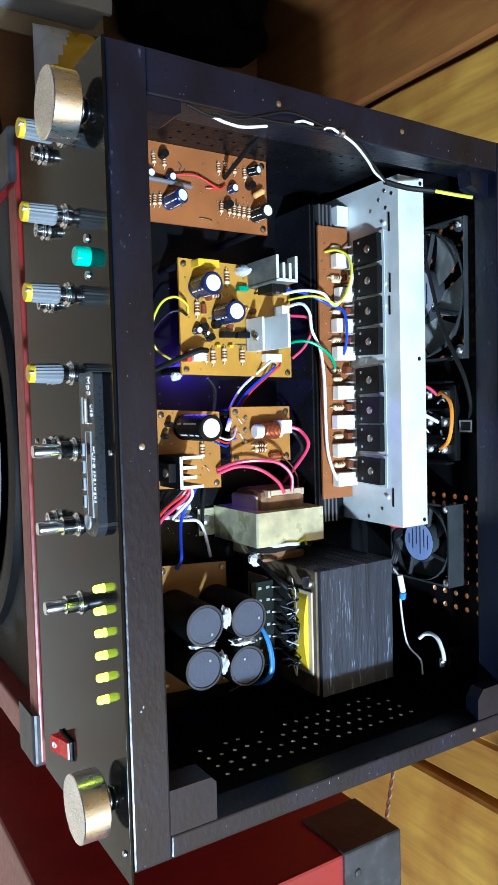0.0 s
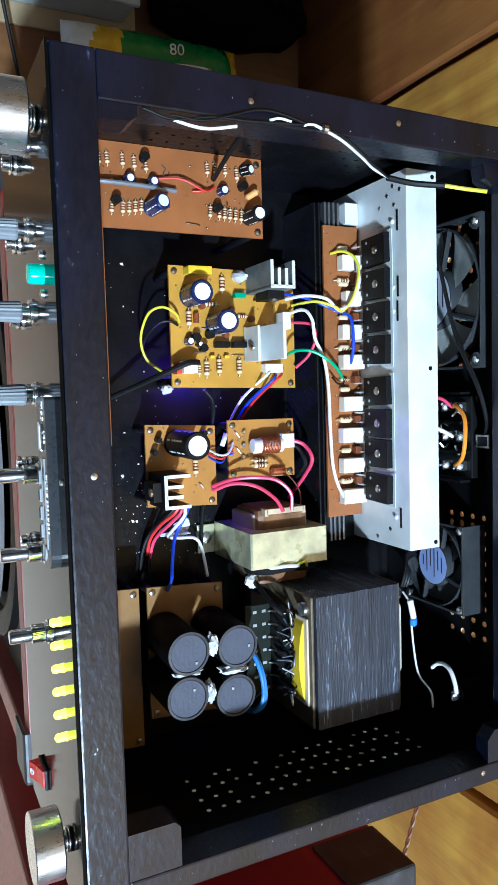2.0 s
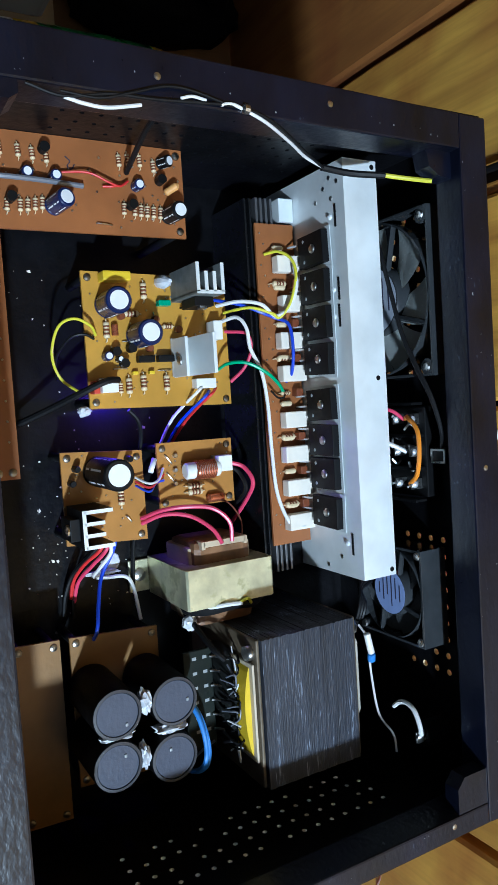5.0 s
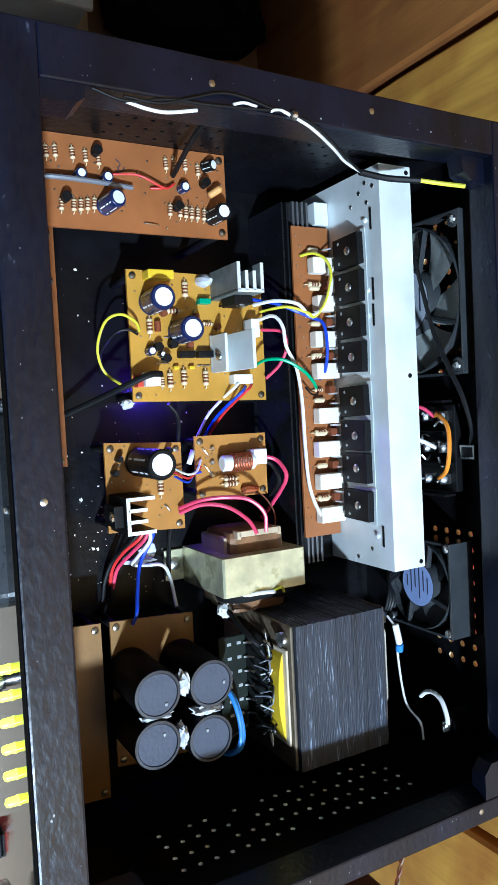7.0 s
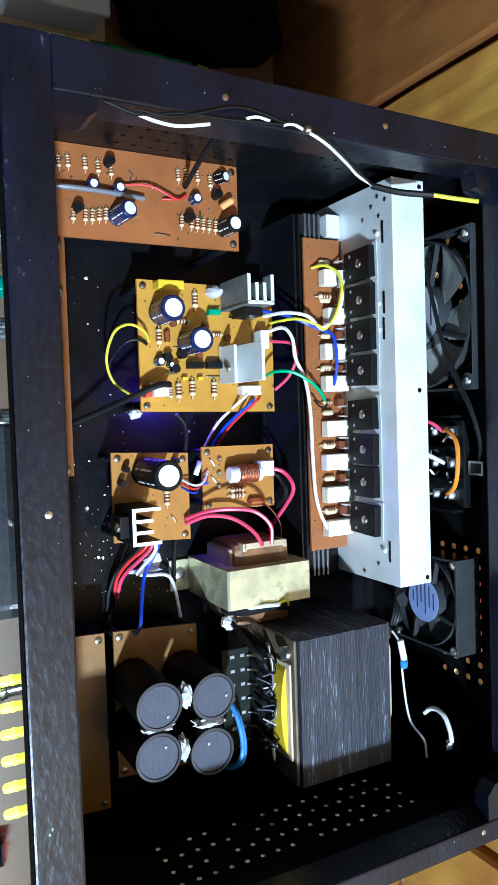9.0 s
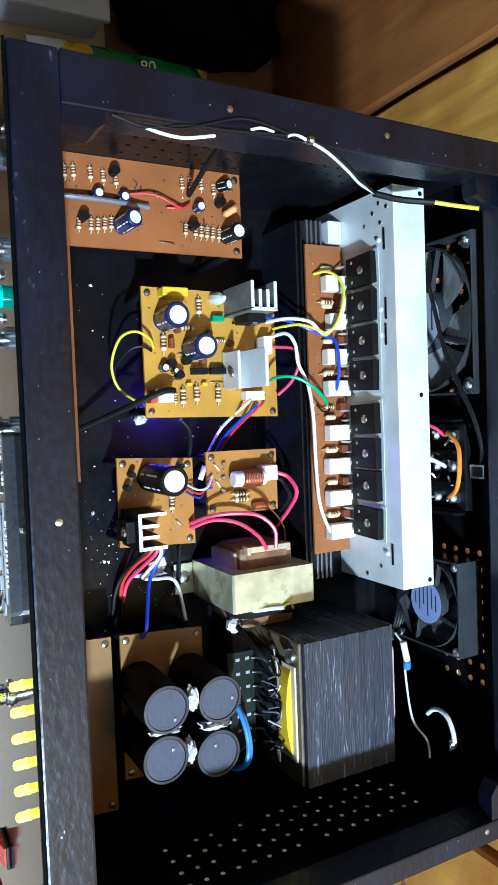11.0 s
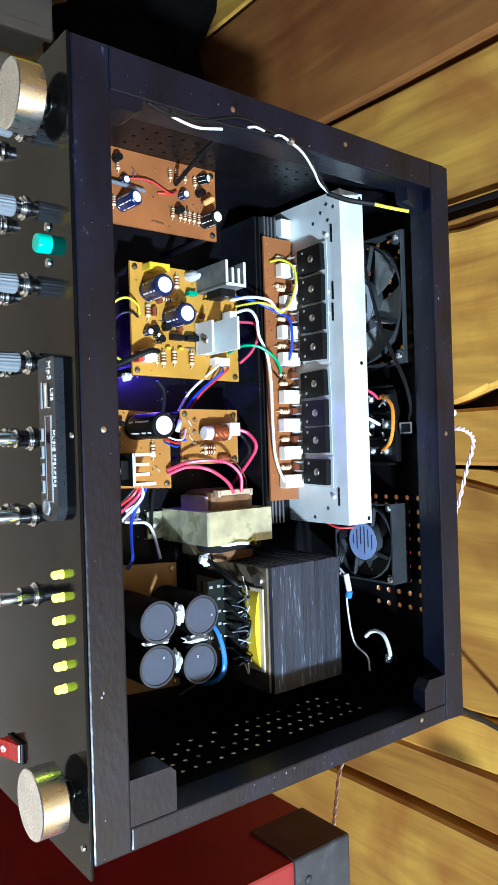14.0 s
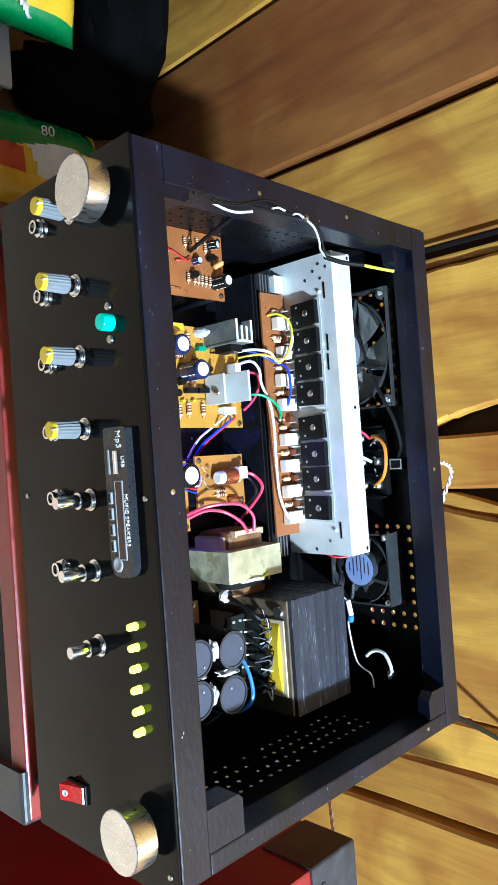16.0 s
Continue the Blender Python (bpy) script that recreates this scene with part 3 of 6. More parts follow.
for out, z0, z1 in (([(0.299, 0.0148), (W - 0.0098, 0.0148), (W - 0.0098, 0.037), (0.3015, 0.037), (0.299, 0.0345)], 0.115, 0.1296),
                    ([(0.0158, 0.0148), (0.022, 0.0148), (0.022, 0.027), (0.02, 0.03), (0.0158, 0.03)], 0.114, 0.1295),
                    ([(0.3015, D - 0.0155), (W - 0.0098, D - 0.0155), (W - 0.0098, 0.2040), (0.3065, 0.2040), (0.3015, 0.2085)], 0.121, 0.1294),
                    ([(0.0158, D - 0.0155), (0.0275, D - 0.0155), (0.0265, 0.2150), (0.0230, 0.2095), (0.0158, 0.2080)], 0.115, 0.1240)):
    part("corner_block", b_prism(B(), out, "z", z0, z1), BLACKWOOD, amp)
for x, y in ((0.0075, 0.078), (0.0065, 0.152), (0.155, 0.0075), (0.16, D - 0.008), (W - 0.006, 0.2)):
    part("wood_screw", b_lathe(B(), (x, y, H - 0.0003), (0, 0, 1), [(0, 0.0015), (0.0005, 0.0013), (0.0007, 0.0004)], 10), STEEL, amp)

# controls on the front panel
FY = -0.0035


def big_knob(x, z):
    k = part("volume_knob", b_lathe(B(), (x, FY - 0.0045, z), (0, -1, 0), [(0, 0.0132), (0.0006, 0.0139), (0.0112, 0.0139), (0.0116, 0.0135), (0.0116, 0.0)], 64), ALU, amp, "large turned aluminium knob")
    part("shaft", b_cyl(B(), (x, FY, z), (x, FY - 0.007, z), 0.0038, n=16), CHROME, k)
    part("nut", b_cyl(B(), (x, FY, z), (x, FY - 0.0022, z), 0.0052, n=6), CHROME, k)


big_knob(0.0178, 0.1075)
big_knob(0.3050, 0.1095)


def nut_and_shaft(parent, x, z, r=0.0042):
    part("nut", b_cyl(B(), (x, FY, z), (x, FY - 0.0022, z), r + 0.0007, n=6), CHROME, parent)
    part("washer", b_cyl(B(), (x, FY, z), (x, FY - 0.0007, z), r + 0.0012, n=20), CHROME, parent)
    part("collar", b_cyl(B(), (x, FY - 0.002, z), (x, FY - 0.0054, z), r - 0.0005, n=16), CHROME, parent)


for x in (0.0192, 0.0543, 0.0885, 0.1233):
    bm = B()
    n = 36
    rings = []
    for s, r in ((0, 0.0042), (0.0008, 0.0046), (0.0120, 0.0042), (0.0126, 0.0040)):
        rings.append([bm.verts.new((x + (r - 0.0004 * (k % 2)) * math.cos(2 * math.pi * k / n), FY - 0.0050 - s, 0.0810 + (r - 0.0004 * (k % 2)) * math.sin(2 * math.pi * k / n))) for k in range(n)])
    for a, b_ in zip(rings, rings[1:]):
        for k in range(n):
            bm.faces.new((a[k], a[(k + 1) % n], b_[(k + 1) % n], b_[k]))
    bm.faces.new(rings[0])
    bm.faces.new(rings[-1][::-1])
    bmesh.ops.recalc_face_normals(bm, faces=bm.faces[:])
    kn = part("tone_knob", bm, KNOBGREY, amp, "grey fluted knob with a yellow end")
    part("end_cap", b_lathe(B(), (x, FY - 0.0172, 0.0810), (0, -1, 0), [(0, 0.0042), (0.0020, 0.0041), (0.0024, 0.0037), (0.0024, 0)], 24), YELLOW, kn)
    part("pointer", b_box(B(), (x - 0.0003, FY - 0.0200, 0.0835), (x + 0.0003, FY - 0.0182, 0.0862), 0.0001), INK, kn)
    nut_and_shaft(kn, x, 0.0810)
for x in (0.0198, 0.0548, 0.0888, 0.1230, 0.1562, 0.1917):
    j = part("jack_socket", b_lathe(B(), (x, FY, 0.0545), (0, -1, 0), [(0, 0.0048), (0.0012, 0.0046), (0.0014, 0.0034), (0.006, 0.0034), (0.006, 0.0023), (0.003, 0.002)], 20), CHROME, amp, "chrome threaded socket")
    part("nut", b_cyl(B(), (x, FY - 0.001, 0.0545), (x, FY - 0.0032, 0.0545), 0.0047, n=6), CHROME, j)
for x, l in ((0.1573, 0.0145), (0.1912, 0.0138), (0.2268, 0.0120)):
    p = part("pot_shaft", b_lathe(B(), (x, FY - 0.004, 0.0815), (0, -1, 0), [(0, 0.0031), (l, 0.0031), (l + 0.0007, 0.0027), (l + 0.0007, 0.0)], 20), CHROME, amp, "bare chrome control shaft with nut")
    part("bush", b_lathe(B(), (x, FY - 0.0015, 0.0815), (0, -1, 0), [(0, 0.0041), (0.006, 0.0041), (0.0062, 0.003)], 20), CHROME, p)
    nut_and_shaft(p, x, 0.0815)
g = part("pilot_jewel", b_lathe(B(), (0.0768, FY, 0.1075), (0, -1, 0), [(0, 0.0040), (0.0052, 0.0040), (0.0060, 0.0036), (0.0062, 0.0)], 20), GREENLAMP, amp, "translucent green pilot lamp")
for x in (0.0692, 0.0843):
    part("panel_screw", b_lathe(B(), (x, FY, 0.1068), (0, -1, 0), [(0, 0.002), (0.0012, 0.0018), (0.0016, 0.0005)], 12), STEEL, amp)
for x, z in ((0.1570, 0.1245), (0.1552, 0.0210), (0.3220, 0.1240)):
    part("panel_screw", b_lathe(B(), (x, FY, z), (0, -1, 0), [(0, 0.0014), (0.0008, 0.0012), (0.001, 0.0004)], 10), STEEL, amp)
for k in range(6):
    x = 0.2142 + k * 0.00944
    l = part("indicator_led", b_lathe(B(), (x, FY, 0.111), (0, -1, 0), [(0, 0.0019), (0.0006, 0.0019), (0.0006, 0.0017), (0.0036, 0.0017), (0.0045, 0.0013), (0.0049, 0.0003)], 16), LEDY, amp, "lit yellow-green indicator")
sw = part("power_switch", b_box(B(), (0.2995, FY - 0.0016, 0.0435), (0.3095, FY, 0.0610), 0.0006), BLACKP, amp, "black bezel of the red rocker switch")
part("rocker", b_prism(B(), [(FY - 0.001, 0.0445), (FY - 0.0064, 0.0452), (FY - 0.0040, 0.0520), (FY - 0.0024, 0.0595), (FY - 0.001, 0.0600)], "x", 0.3005, 0.3085), REDSW, sw, "lit red rocker with a white ring")
part("ring_mark", b_lathe(B(), (0.3045, FY - 0.0054, 0.0485), (0, -1, 0.35), [(0, 0.0016), (0.0004, 0.0016), (0.0004, 0.0010), (0, 0.0010)], 16), INK, sw)

# player module: a thick oblong with small round corners at one end and larger ones at the other
out = []
for cx_, cz_, r_, a0 in ((0.1860, 0.1120, 0.0060, 0), (0.1260, 0.1165, 0.0015, 90), (0.1260, 0.1025, 0.0015, 180), (0.1860, 0.1070, 0.0060, 270)):
    for k in range(7):
        a = radians(a0 + 90 * k / 6)
        out.append((cx_ + r_ * math.cos(a), cz_ + r_ * math.sin(a)))
MODULE = mat("slate_black_plastic", (0.022, 0.024, 0.028), 0.3, vary=0.2, bump=0.1)
mod = part("media_player", b_prism(B(), out, "y", FY - 0.0040, FY), MODULE, amp, "black oblong player module with slots and buttons")
MY = FY - 0.0040
bm = B()
for lo, hi in (((0.1485, 0.1080), (0.1840, 0.1085)), ((0.1485, 0.1135), (0.1840, 0.1140)), ((0.1485, 0.1085), (0.1490, 0.1135)), ((0.1835, 0.1085), (0.1840, 0.1135))):
    b_box(bm, (lo[0], MY - 0.0006, lo[1]), (hi[0], MY + 0.0001, hi[1]))
part("display_bezel", bm, GREYP, mod)
part("display_window", b_box(B(), (0.1490, MY - 0.0004, 0.1085), (0.1835, MY + 0.0001, 0.1135)), mat("dark_red_window", (0.03, 0.004, 0.008), 0.08, vary=0.1, bump=0), mod)
us_ = part("usb_slot", b_box(B(), (0.1350, MY - 0.0009, 0.1085), (0.1455, MY + 0.0001, 0.1120), 0.0003), CHROME, mod, "metal slot")
part("slot_tongue", b_box(B(), (0.1360, MY - 0.0011, 0.1093), (0.1445, MY - 0.0005, 0.1105)), INK, us_)
part("card_slot", b_box(B(), (0.1345, MY - 0.0006, 0.1042), (0.1455, MY + 0.0001, 0.1052)), GREYP, mod)
for k in range(4):
    b_ = part("button", b_box(B(), (0.1535 + 0.0072 * k, MY - 0.0012, 0.1035), (0.1590 + 0.0072 * k, MY + 0.0001, 0.1060), 0.0005), GREYP, mod)
    part("button_face", b_box(B(), (0.1542 + 0.0072 * k, MY - 0.0014, 0.1041), (0.1583 + 0.0072 * k, MY - 0.0010, 0.1054)), BLACKP, b_)
part("corner_boss", b_lathe(B(), (0.1862, MY + 0.0001, 0.1065), (0, -1, 0), [(0, 0.0036), (0.0006, 0.0034), (0.0008, 0.0026), (0.0005, 0.002), (0.0005, 0)], 20), GREYP, mod)
for txt, x, z, s in (("Mp3", 0.1300, 0.1125, 0.0046), ("USB", 0.1400, 0.1150, 0.0030), ("MUSIC SPEAKERS", 0.1660, 0.1157, 0.0031)):
    lettering(txt, s, pose(x, MY - 0.0002, z, 90, 0, 0), mod, INK)

# ---- circuit boards ----


def r_mesh(length, r, name):
    """A small resistor lying along x: waisted body and two leads."""
    bmn = B()
    h = length / 2
    b_lathe(bmn, (-h, 0, r * 1.1), (1, 0, 0), [(0, r * 0.5), (h * 0.12, r), (h * 0.45, r * 0.98), (h * 0.6, r * 0.82), (h * 1.4, r * 0.82), (h * 1.55, r * 0.98), (h * 1.88, r), (2 * h, r * 0.5)], 8)
    for s in (-1, 1):
        b_tube(bmn, [(s * h, 0, r * 1.1), (s * (h + r * 0.8), 0, r * 1.05), (s * (h + r * 1.1), 0, -0.0002)], r * 0.22, 4, 2)
    return mesh_of(name, bmn, RESIST)


RES = r_mesh(0.0052, 0.00115, "resistor")
RESBIG = r_mesh(0.0078, 0.0016, "resistor_large")
BANDS = mesh_of("colour_band", b_lathe(B(), (-0.0003, 0, 0.00127), (1, 0, 0), [(0, 0.00118), (0.0006, 0.00118)], 8), BAND)


def resistor(board, x, y, z, turn=0.0, big=False):
    r = piece("resistor", RESBIG if big else RES, board, pose(x, y, z, 0, 0, turn))
    s = 1.4 if big else 1.0
    for d in (-0.0012, 0.0, 0.0013):
        ob = new("colour_band", BANDS)
        ob.parent = r
        ob.location = (d * s, 0, 0)
        ob.scale = (s, s, s)


def electrolytic(board, x, y, z, r, h, tilt=(0, 0), sleeve=CAPBLUE, label="blue electrolytic capacitor"):
    ax = Vector((tilt[0], tilt[1], 1)).normalized()
    c = part("electrolytic_capacitor", b_lathe(B(), (x, y, z), ax, [(0, r * 0.9), (r * 0.12, r), (r * 0.3, r), (r * 0.38, r * 0.93), (r * 0.5, r), (h - r * 0.12, r), (h, r * 0.9)], 24), sleeve, board, label)
    part("top", b_lathe(B(), Vector((x, y, z)) + ax * (h - 0.00015), ax, [(0, r * 0.72), (0.0004, r * 0.7), (0.0004, 0)], 24), CAPALU, c)
    bmn = B()
    u = ax.orthogonal().normalized()
    w = ax.cross(u)
    for k in range(7):
        a = 0.9 * k
        d = u * math.cos(a) + w * math.sin(a)
        e = ax.cross(d)
        p = Vector((x, y, z)) + d * (r + 0.0001)
        for j0, j1 in (((0.2, 0.5), (0.58, 0.72), (0.78, 0.9)) if k % 2 else ((0.18, 0.32), (0.4, 0.86))):
            vs_ = [bmn.verts.new(p + e * i + ax * j) for i, j in ((-r * 0.07, h * j0), (r * 0.07, h * j0), (r * 0.07, h * j1), (-r * 0.07, h * j1))]
            bmn.faces.new(vs_)
            bmn.faces.new([bmn.verts.new(v.co - d * 0.0004) for v in vs_][::-1])
    part("stripe", bmn, INK, c)
    return c


def disc_part(board, name, x, y, z, r, h, material, label=""):
    return part(name, b_lathe(B(), (x, y, z), (0, 0, 1), [(0, r), (h * 0.85, r), (h, r * 0.8)], 12), material, board, label)


def to92(board, x, y, z, turn=0):
    a = [radians(turn + 30 + 300 * k / 10) for k in range(11)]
    part("small_transistor", b_prism(B(), [(x + 0.0022 * math.cos(t), y + 0.0022 * math.sin(t)) for t in a], "z", z + 0.001, z + 0.0055), BLACKP, board)


def block(board, name, lo, hi, material, label="", bev=0.0004):
    return part(name, b_box(B(), lo, hi, bev), material, board, label)


def board(x0, x1, y0, y1, z, material, label, skew=0.0, posts=True):
    """A circuit board with its top at z, on spacers; skew shifts the far edge along x."""
    t = thing("circuit_board", ((x0 + x1) / 2, (y0 + y1) / 2, 0.004), label, "circuit board", "circuit boards")
    part("substrate", b_prism(B(), [(x0, y0), (x1, y0), (x1 + skew, y1), (x0 + skew, y1)], "z", z - 0.0016, z), material, t)
    for x in (x0 + 0.003, x1 - 0.003):
        for y in (y0 + 0.003, y1 - 0.003):
            s = part("spacer", b_cyl(B(), (x + skew * (y > y1 - 0.01), y, 0.004), (x + skew * (y > y1 - 0.01), y, z - 0.0016), 0.0022, n=8), BLACKP, t)
            part("screw", b_lathe(B(), (x + skew * (y > y1 - 0.01), y, z), (0, 0, 1), [(0, 0.0019), (0.0006, 0.0017), (0.0009, 0.0006)], 10), DULLSTEEL, s)
    return t


def solder_dots(bd, pts, z):
    bmn = B()
    for x, y in pts:
        b_lathe(bmn, (x, y, z), (0, 0, 1), [(0, 0.0006), (0.0004, 0.0003)], 6)
    tagged(part("solder_joints", bmn, STEEL, bd), kind="stuff")


# tone board beside the left wall
ZA = 0.0555
A = board(0.0042, 0.0446, 0.026, 0.1205, ZA, PCBRED, "red-brown tone control board raised beside the case wall")
for x, y in ((0.0125, 0.0455), (0.0132, 0.0513), (0.0139, 0.0571), (0.0350, 0.0395), (0.0350, 0.0449), (0.0347, 0.0480), (0.0341, 0.0511), (0.0335, 0.0541), (0.0123, 0.0893), (0.0115, 0.0935),
             (0.0115, 0.0991), (0.0133, 0.1056), (0.0333, 0.0903), (0.0335, 0.0954), (0.0337, 0.0983), (0.0338, 0.1013), (0.0339, 0.1044), (0.0341, 0.1077), (0.0125, 0.038), (0.013, 0.034)):
    resistor(A, x, y, ZA, turn=4 if x < 0.02 else -3)
electrolytic(A, 0.0345, 0.0585, ZA + 0.0004, 0.0040, 0.0125, (-0.12, 0.25), CAPBLUE, "blue electrolytic capacitor leaning over")
electrolytic(A, 0.0347, 0.1118, ZA, 0.0040, 0.0125, (0.0, 0.08), BLACKP, "black electrolytic capacitor")
for x, y in ((0.0218, 0.0478), (0.0221, 0.0597), (0.0228, 0.0968)):
    electrolytic(A, x, y, ZA, 0.0024, 0.0052, (0, 0.05), CAPBLUE)
for x, y in ((0.0111, 0.0559), (0.0318, 0.0935), (0.0197, 0.1081), (0.0325, 0.041)):
    to92(A, x, y, ZA, 40)
electrolytic(A, 0.0112, 0.1092, ZA, 0.0027, 0.0062, (0, 0.5), BLACKP, "black electrolytic capacitor")
part("drop_capacitor", b_lathe(B(), (0.0256, 0.1095, ZA + 0.0035), (-0.35, 0.55, 0.25), [(0, 0.0008), (0.0006, 0.0017), (0.0062, 0.0018), (0.0074, 0.0008)], 12), ORANGE, A, "orange drop capacitor")
part("wire_link", b_tube(B(), [(0.0403, 0.0776, ZA), (0.0403, 0.0778, ZA + 0.0012), (0.0407, 0.0838, ZA + 0.0012), (0.0407, 0.084, ZA)], 0.0003, 5, 3), STEEL, A)
part("pen_mark", b_tube(B(), [(0.0125, 0.0655, ZA + 0.0001), (0.0145, 0.0675, ZA + 0.0001), (0.0165, 0.0662, ZA + 0.0001), (0.0178, 0.068, ZA + 0.0001), (0.0155, 0.0695, ZA + 0.0001)], 0.00028, 4, 4), DARKINK, A)
solder_dots(A, [(0.006 + 0.0031 * k, 0.124 - 0.006 - 0.0035 * (k % 4)) for k in range(10)], ZA)

# supply and protection board
ZB = 0.0335
Bd = board(0.0567, 0.1215, 0.0752, 0.1505, ZB, PCB, "yellow-brown regulator board with two finned coolers", skew=0.0018)
block(Bd, "film_capacitor", (0.0578, 0.0832, ZB), (0.0622, 0.0968, ZB + 0.0085), YELLOW, "yellow box capacitor", 0.0006)
electrolytic(Bd, 0.0728, 0.0868, ZB, 0.0062, 0.019, (0, -0.02))
electrolytic(Bd, 0.0874, 0.1012, ZB, 0.0061, 0.019, (0, -0.02))
for x, y, big, turn in ((0.0659, 0.1052, 1, 0), (0.0846, 0.0852, 1, 0), (0.1122, 0.0905, 0, 0), (0.1114, 0.0946, 1, 0), (0.1102, 0.1021, 1, 0), (0.1108, 0.1142, 1, 0), (0.0769, 0.0979, 1, 90), (0.083, 0.1169, 0, 90)):
    resistor(Bd, x, y, ZB, turn, bool(big))
part("diode", b_cyl(B(), (0.0822, 0.0893, ZB + 0.002), (0.0872, 0.0893, ZB + 0.002), 0.0016, n=12), COPPER, Bd)
for x, y in ((0.0935, 0.0965), (0.0948, 0.0886), (0.1005, 0.0925)):
    to92(Bd, x, y, ZB, 120)
electrolytic(Bd, 0.097, 0.0845, ZB, 0.0022, 0.0055, (0, 0), CAPBLUE)
electrolytic(Bd, 0.0985, 0.0905, ZB, 0.0016, 0.0045, (0, 0), BLACKP, "small black electrolytic capacitor")
for y in (0.1035, 0.1138):
    block(Bd, "chip", (0.0972, y - 0.0042, ZB + 0.0008), (0.1005, y + 0.0042, ZB + 0.0052), BLACKP, "black chip standing on legs")
block(Bd, "trimmer", (0.0705, 0.1118, ZB), (0.0732, 0.1182, ZB + 0.0045), GREEN, "green trimmer")
part("glue_blob", b_lathe(B(), (0.0612, 0.1145, ZB), (0.1, 0.1, 1), [(0, 0.003), (0.004, 0.0036), (0.008, 0.0028), (0.011, 0.001)], 9), HOTGLUE, Bd)
block(Bd, "terminal", (0.0810, 0.1385, ZB), (0.0905, 0.1435, ZB + 0.009), WHITEP, "white connector")
block(Bd, "terminal", (0.1095, 0.1285, ZB), (0.1145, 0.1395, ZB + 0.006), WHITEP, "white connector")
cn = block(Bd, "plug_socket", (0.1072, 0.0795, ZB), (0.1142, 0.0875, ZB + 0.007), WHITEP, "white plug socket")
block(Bd, "film_capacitor", (0.1085, 0.0755, ZB), (0.1145, 0.0785, ZB + 0.007), mat("red_case", (0.5, 0.05, 0.03), 0.4), "red box capacitor")
for y in (0.098, 0.1065):
    block(Bd, "small_capacitor", (0.1045, y - 0.0014, ZB), (0.1062, y + 0.0014, ZB + 0.003), YELLOW, "tiny yellow capacitor")
for x, y in ((0.0795, 0.1105), (0.0845, 0.1225), (0.0935, 0.1065), (0.078, 0.093)):
    disc_part(Bd, "ceramic_capacitor", x, y, ZB, 0.0018, 0.0035, BAND)


def cooler_e(bd, x, y, z, turn, h=0.03, w=0.022, d=0.014, fins=4, sides=None):
    """A pressed comb-shaped cooler for one transistor: a plate with fins, standing upright."""
    bmn = B()
    t = 0.0017
    b_box(bmn, (-w / 2, 0, 0), (w / 2, t, h), 0.0002)
    for k in range(fins):
        fx = -w / 2 + t / 2 + (w - t) * k / (fins - 1)
        b_box(bmn, (fx - t / 2, t * 0.5, 0), (fx + t / 2, d * (1.0 if k in (0, fins - 1) else 0.72), h), 0.0002)
    bmesh.ops.transform(bmn, matrix=pose(x, y, z, 0, 0, turn), verts=bmn.verts[:])
    if sides:
        bmc = bmn.copy()
        bmesh.ops.scale(bmc, vec=(1, 1, 0.012), verts=bmc.verts[:], space=Matrix.Translation((-x, -y, -z - h)))
        bmesh.ops.translate(bmc, vec=(0, 0, 0.0004), verts=bmc.verts[:])
        c = part("cooler", bmn, sides, bd, "small dark finned cooler with bright cut ends")
        part("cut_end", bmc, SHEET, c)
    else:
        c = part("cooler", bmn, SHEET, bd, "small finned aluminium cooler")
    bm2 = B()
    b_box(bm2, (-0.005, -0.0046, h * 0.25), (0.005, -0.0002, h * 0.25 + 0.015), 0.0003)
    for k in (-1, 0, 1):
        b_box(bm2, (k * 0.0025 - 0.0004, -0.003, 0), (k * 0.0025 + 0.0004, -0.0022, h * 0.26))
    bmesh.ops.transform(bm2, matrix=pose(x, y, z, 0, 0, turn), verts=bm2.verts[:])
    q = part("power_transistor", bm2, BLACKP, c)
    bm3 = b_lathe(B(), (0, -0.0046, h * 0.25 + 0.012), (0, -1, 0), [(0, 0.0026), (0.001, 0.0026), (0.0016, 0.001)], 8)
    bmesh.ops.transform(bm3, matrix=pose(x, y, z, 0, 0, turn), verts=bm3.verts[:])
    part("screw", bm3, STEEL, c)
    return c


# The grey of this comb cooler's sides stands in for shade on its faces.
cooler_e(Bd, 0.0712, 0.1275, ZB, 90, h=0.03, w=0.0145, d=0.0145, sides=mat("dull_grey_aluminium", (0.17, 0.185, 0.18), 0.5, 0.2, vary=0.35, scale=160, bump=0.3, worn=(0.34, 0.35, 0.34), worn_at=0.6))
bm = B()
b_box(bm, (0.0890, 0.1256, ZB + 0.001), (0.1080, 0.1274, ZB + 0.0325), 0.0003)
b_box(bm, (0.0890, 0.1178, ZB + 0.001), (0.1080, 0.1256, ZB + 0.003), 0.0003)
b_box(bm, (0.0895, 0.1178, ZB + 0.003), (0.1085, 0.1194, ZB + 0.0185), 0.0003)
uc = part("cooler", bm, SHEET, Bd, "folded aluminium cooler")
part("power_transistor", b_box(B(), (0.0935, 0.1276, ZB + 0.006), (0.1035, 0.1322, ZB + 0.021), 0.0004), BLACKP, uc)
part("screw", b_lathe(B(), (0.1005, 0.1177, ZB + 0.012), (0, -1, 0), [(0, 0.0024), (0.001, 0.0022), (0.0014, 0.001)], 10), STEEL, uc)

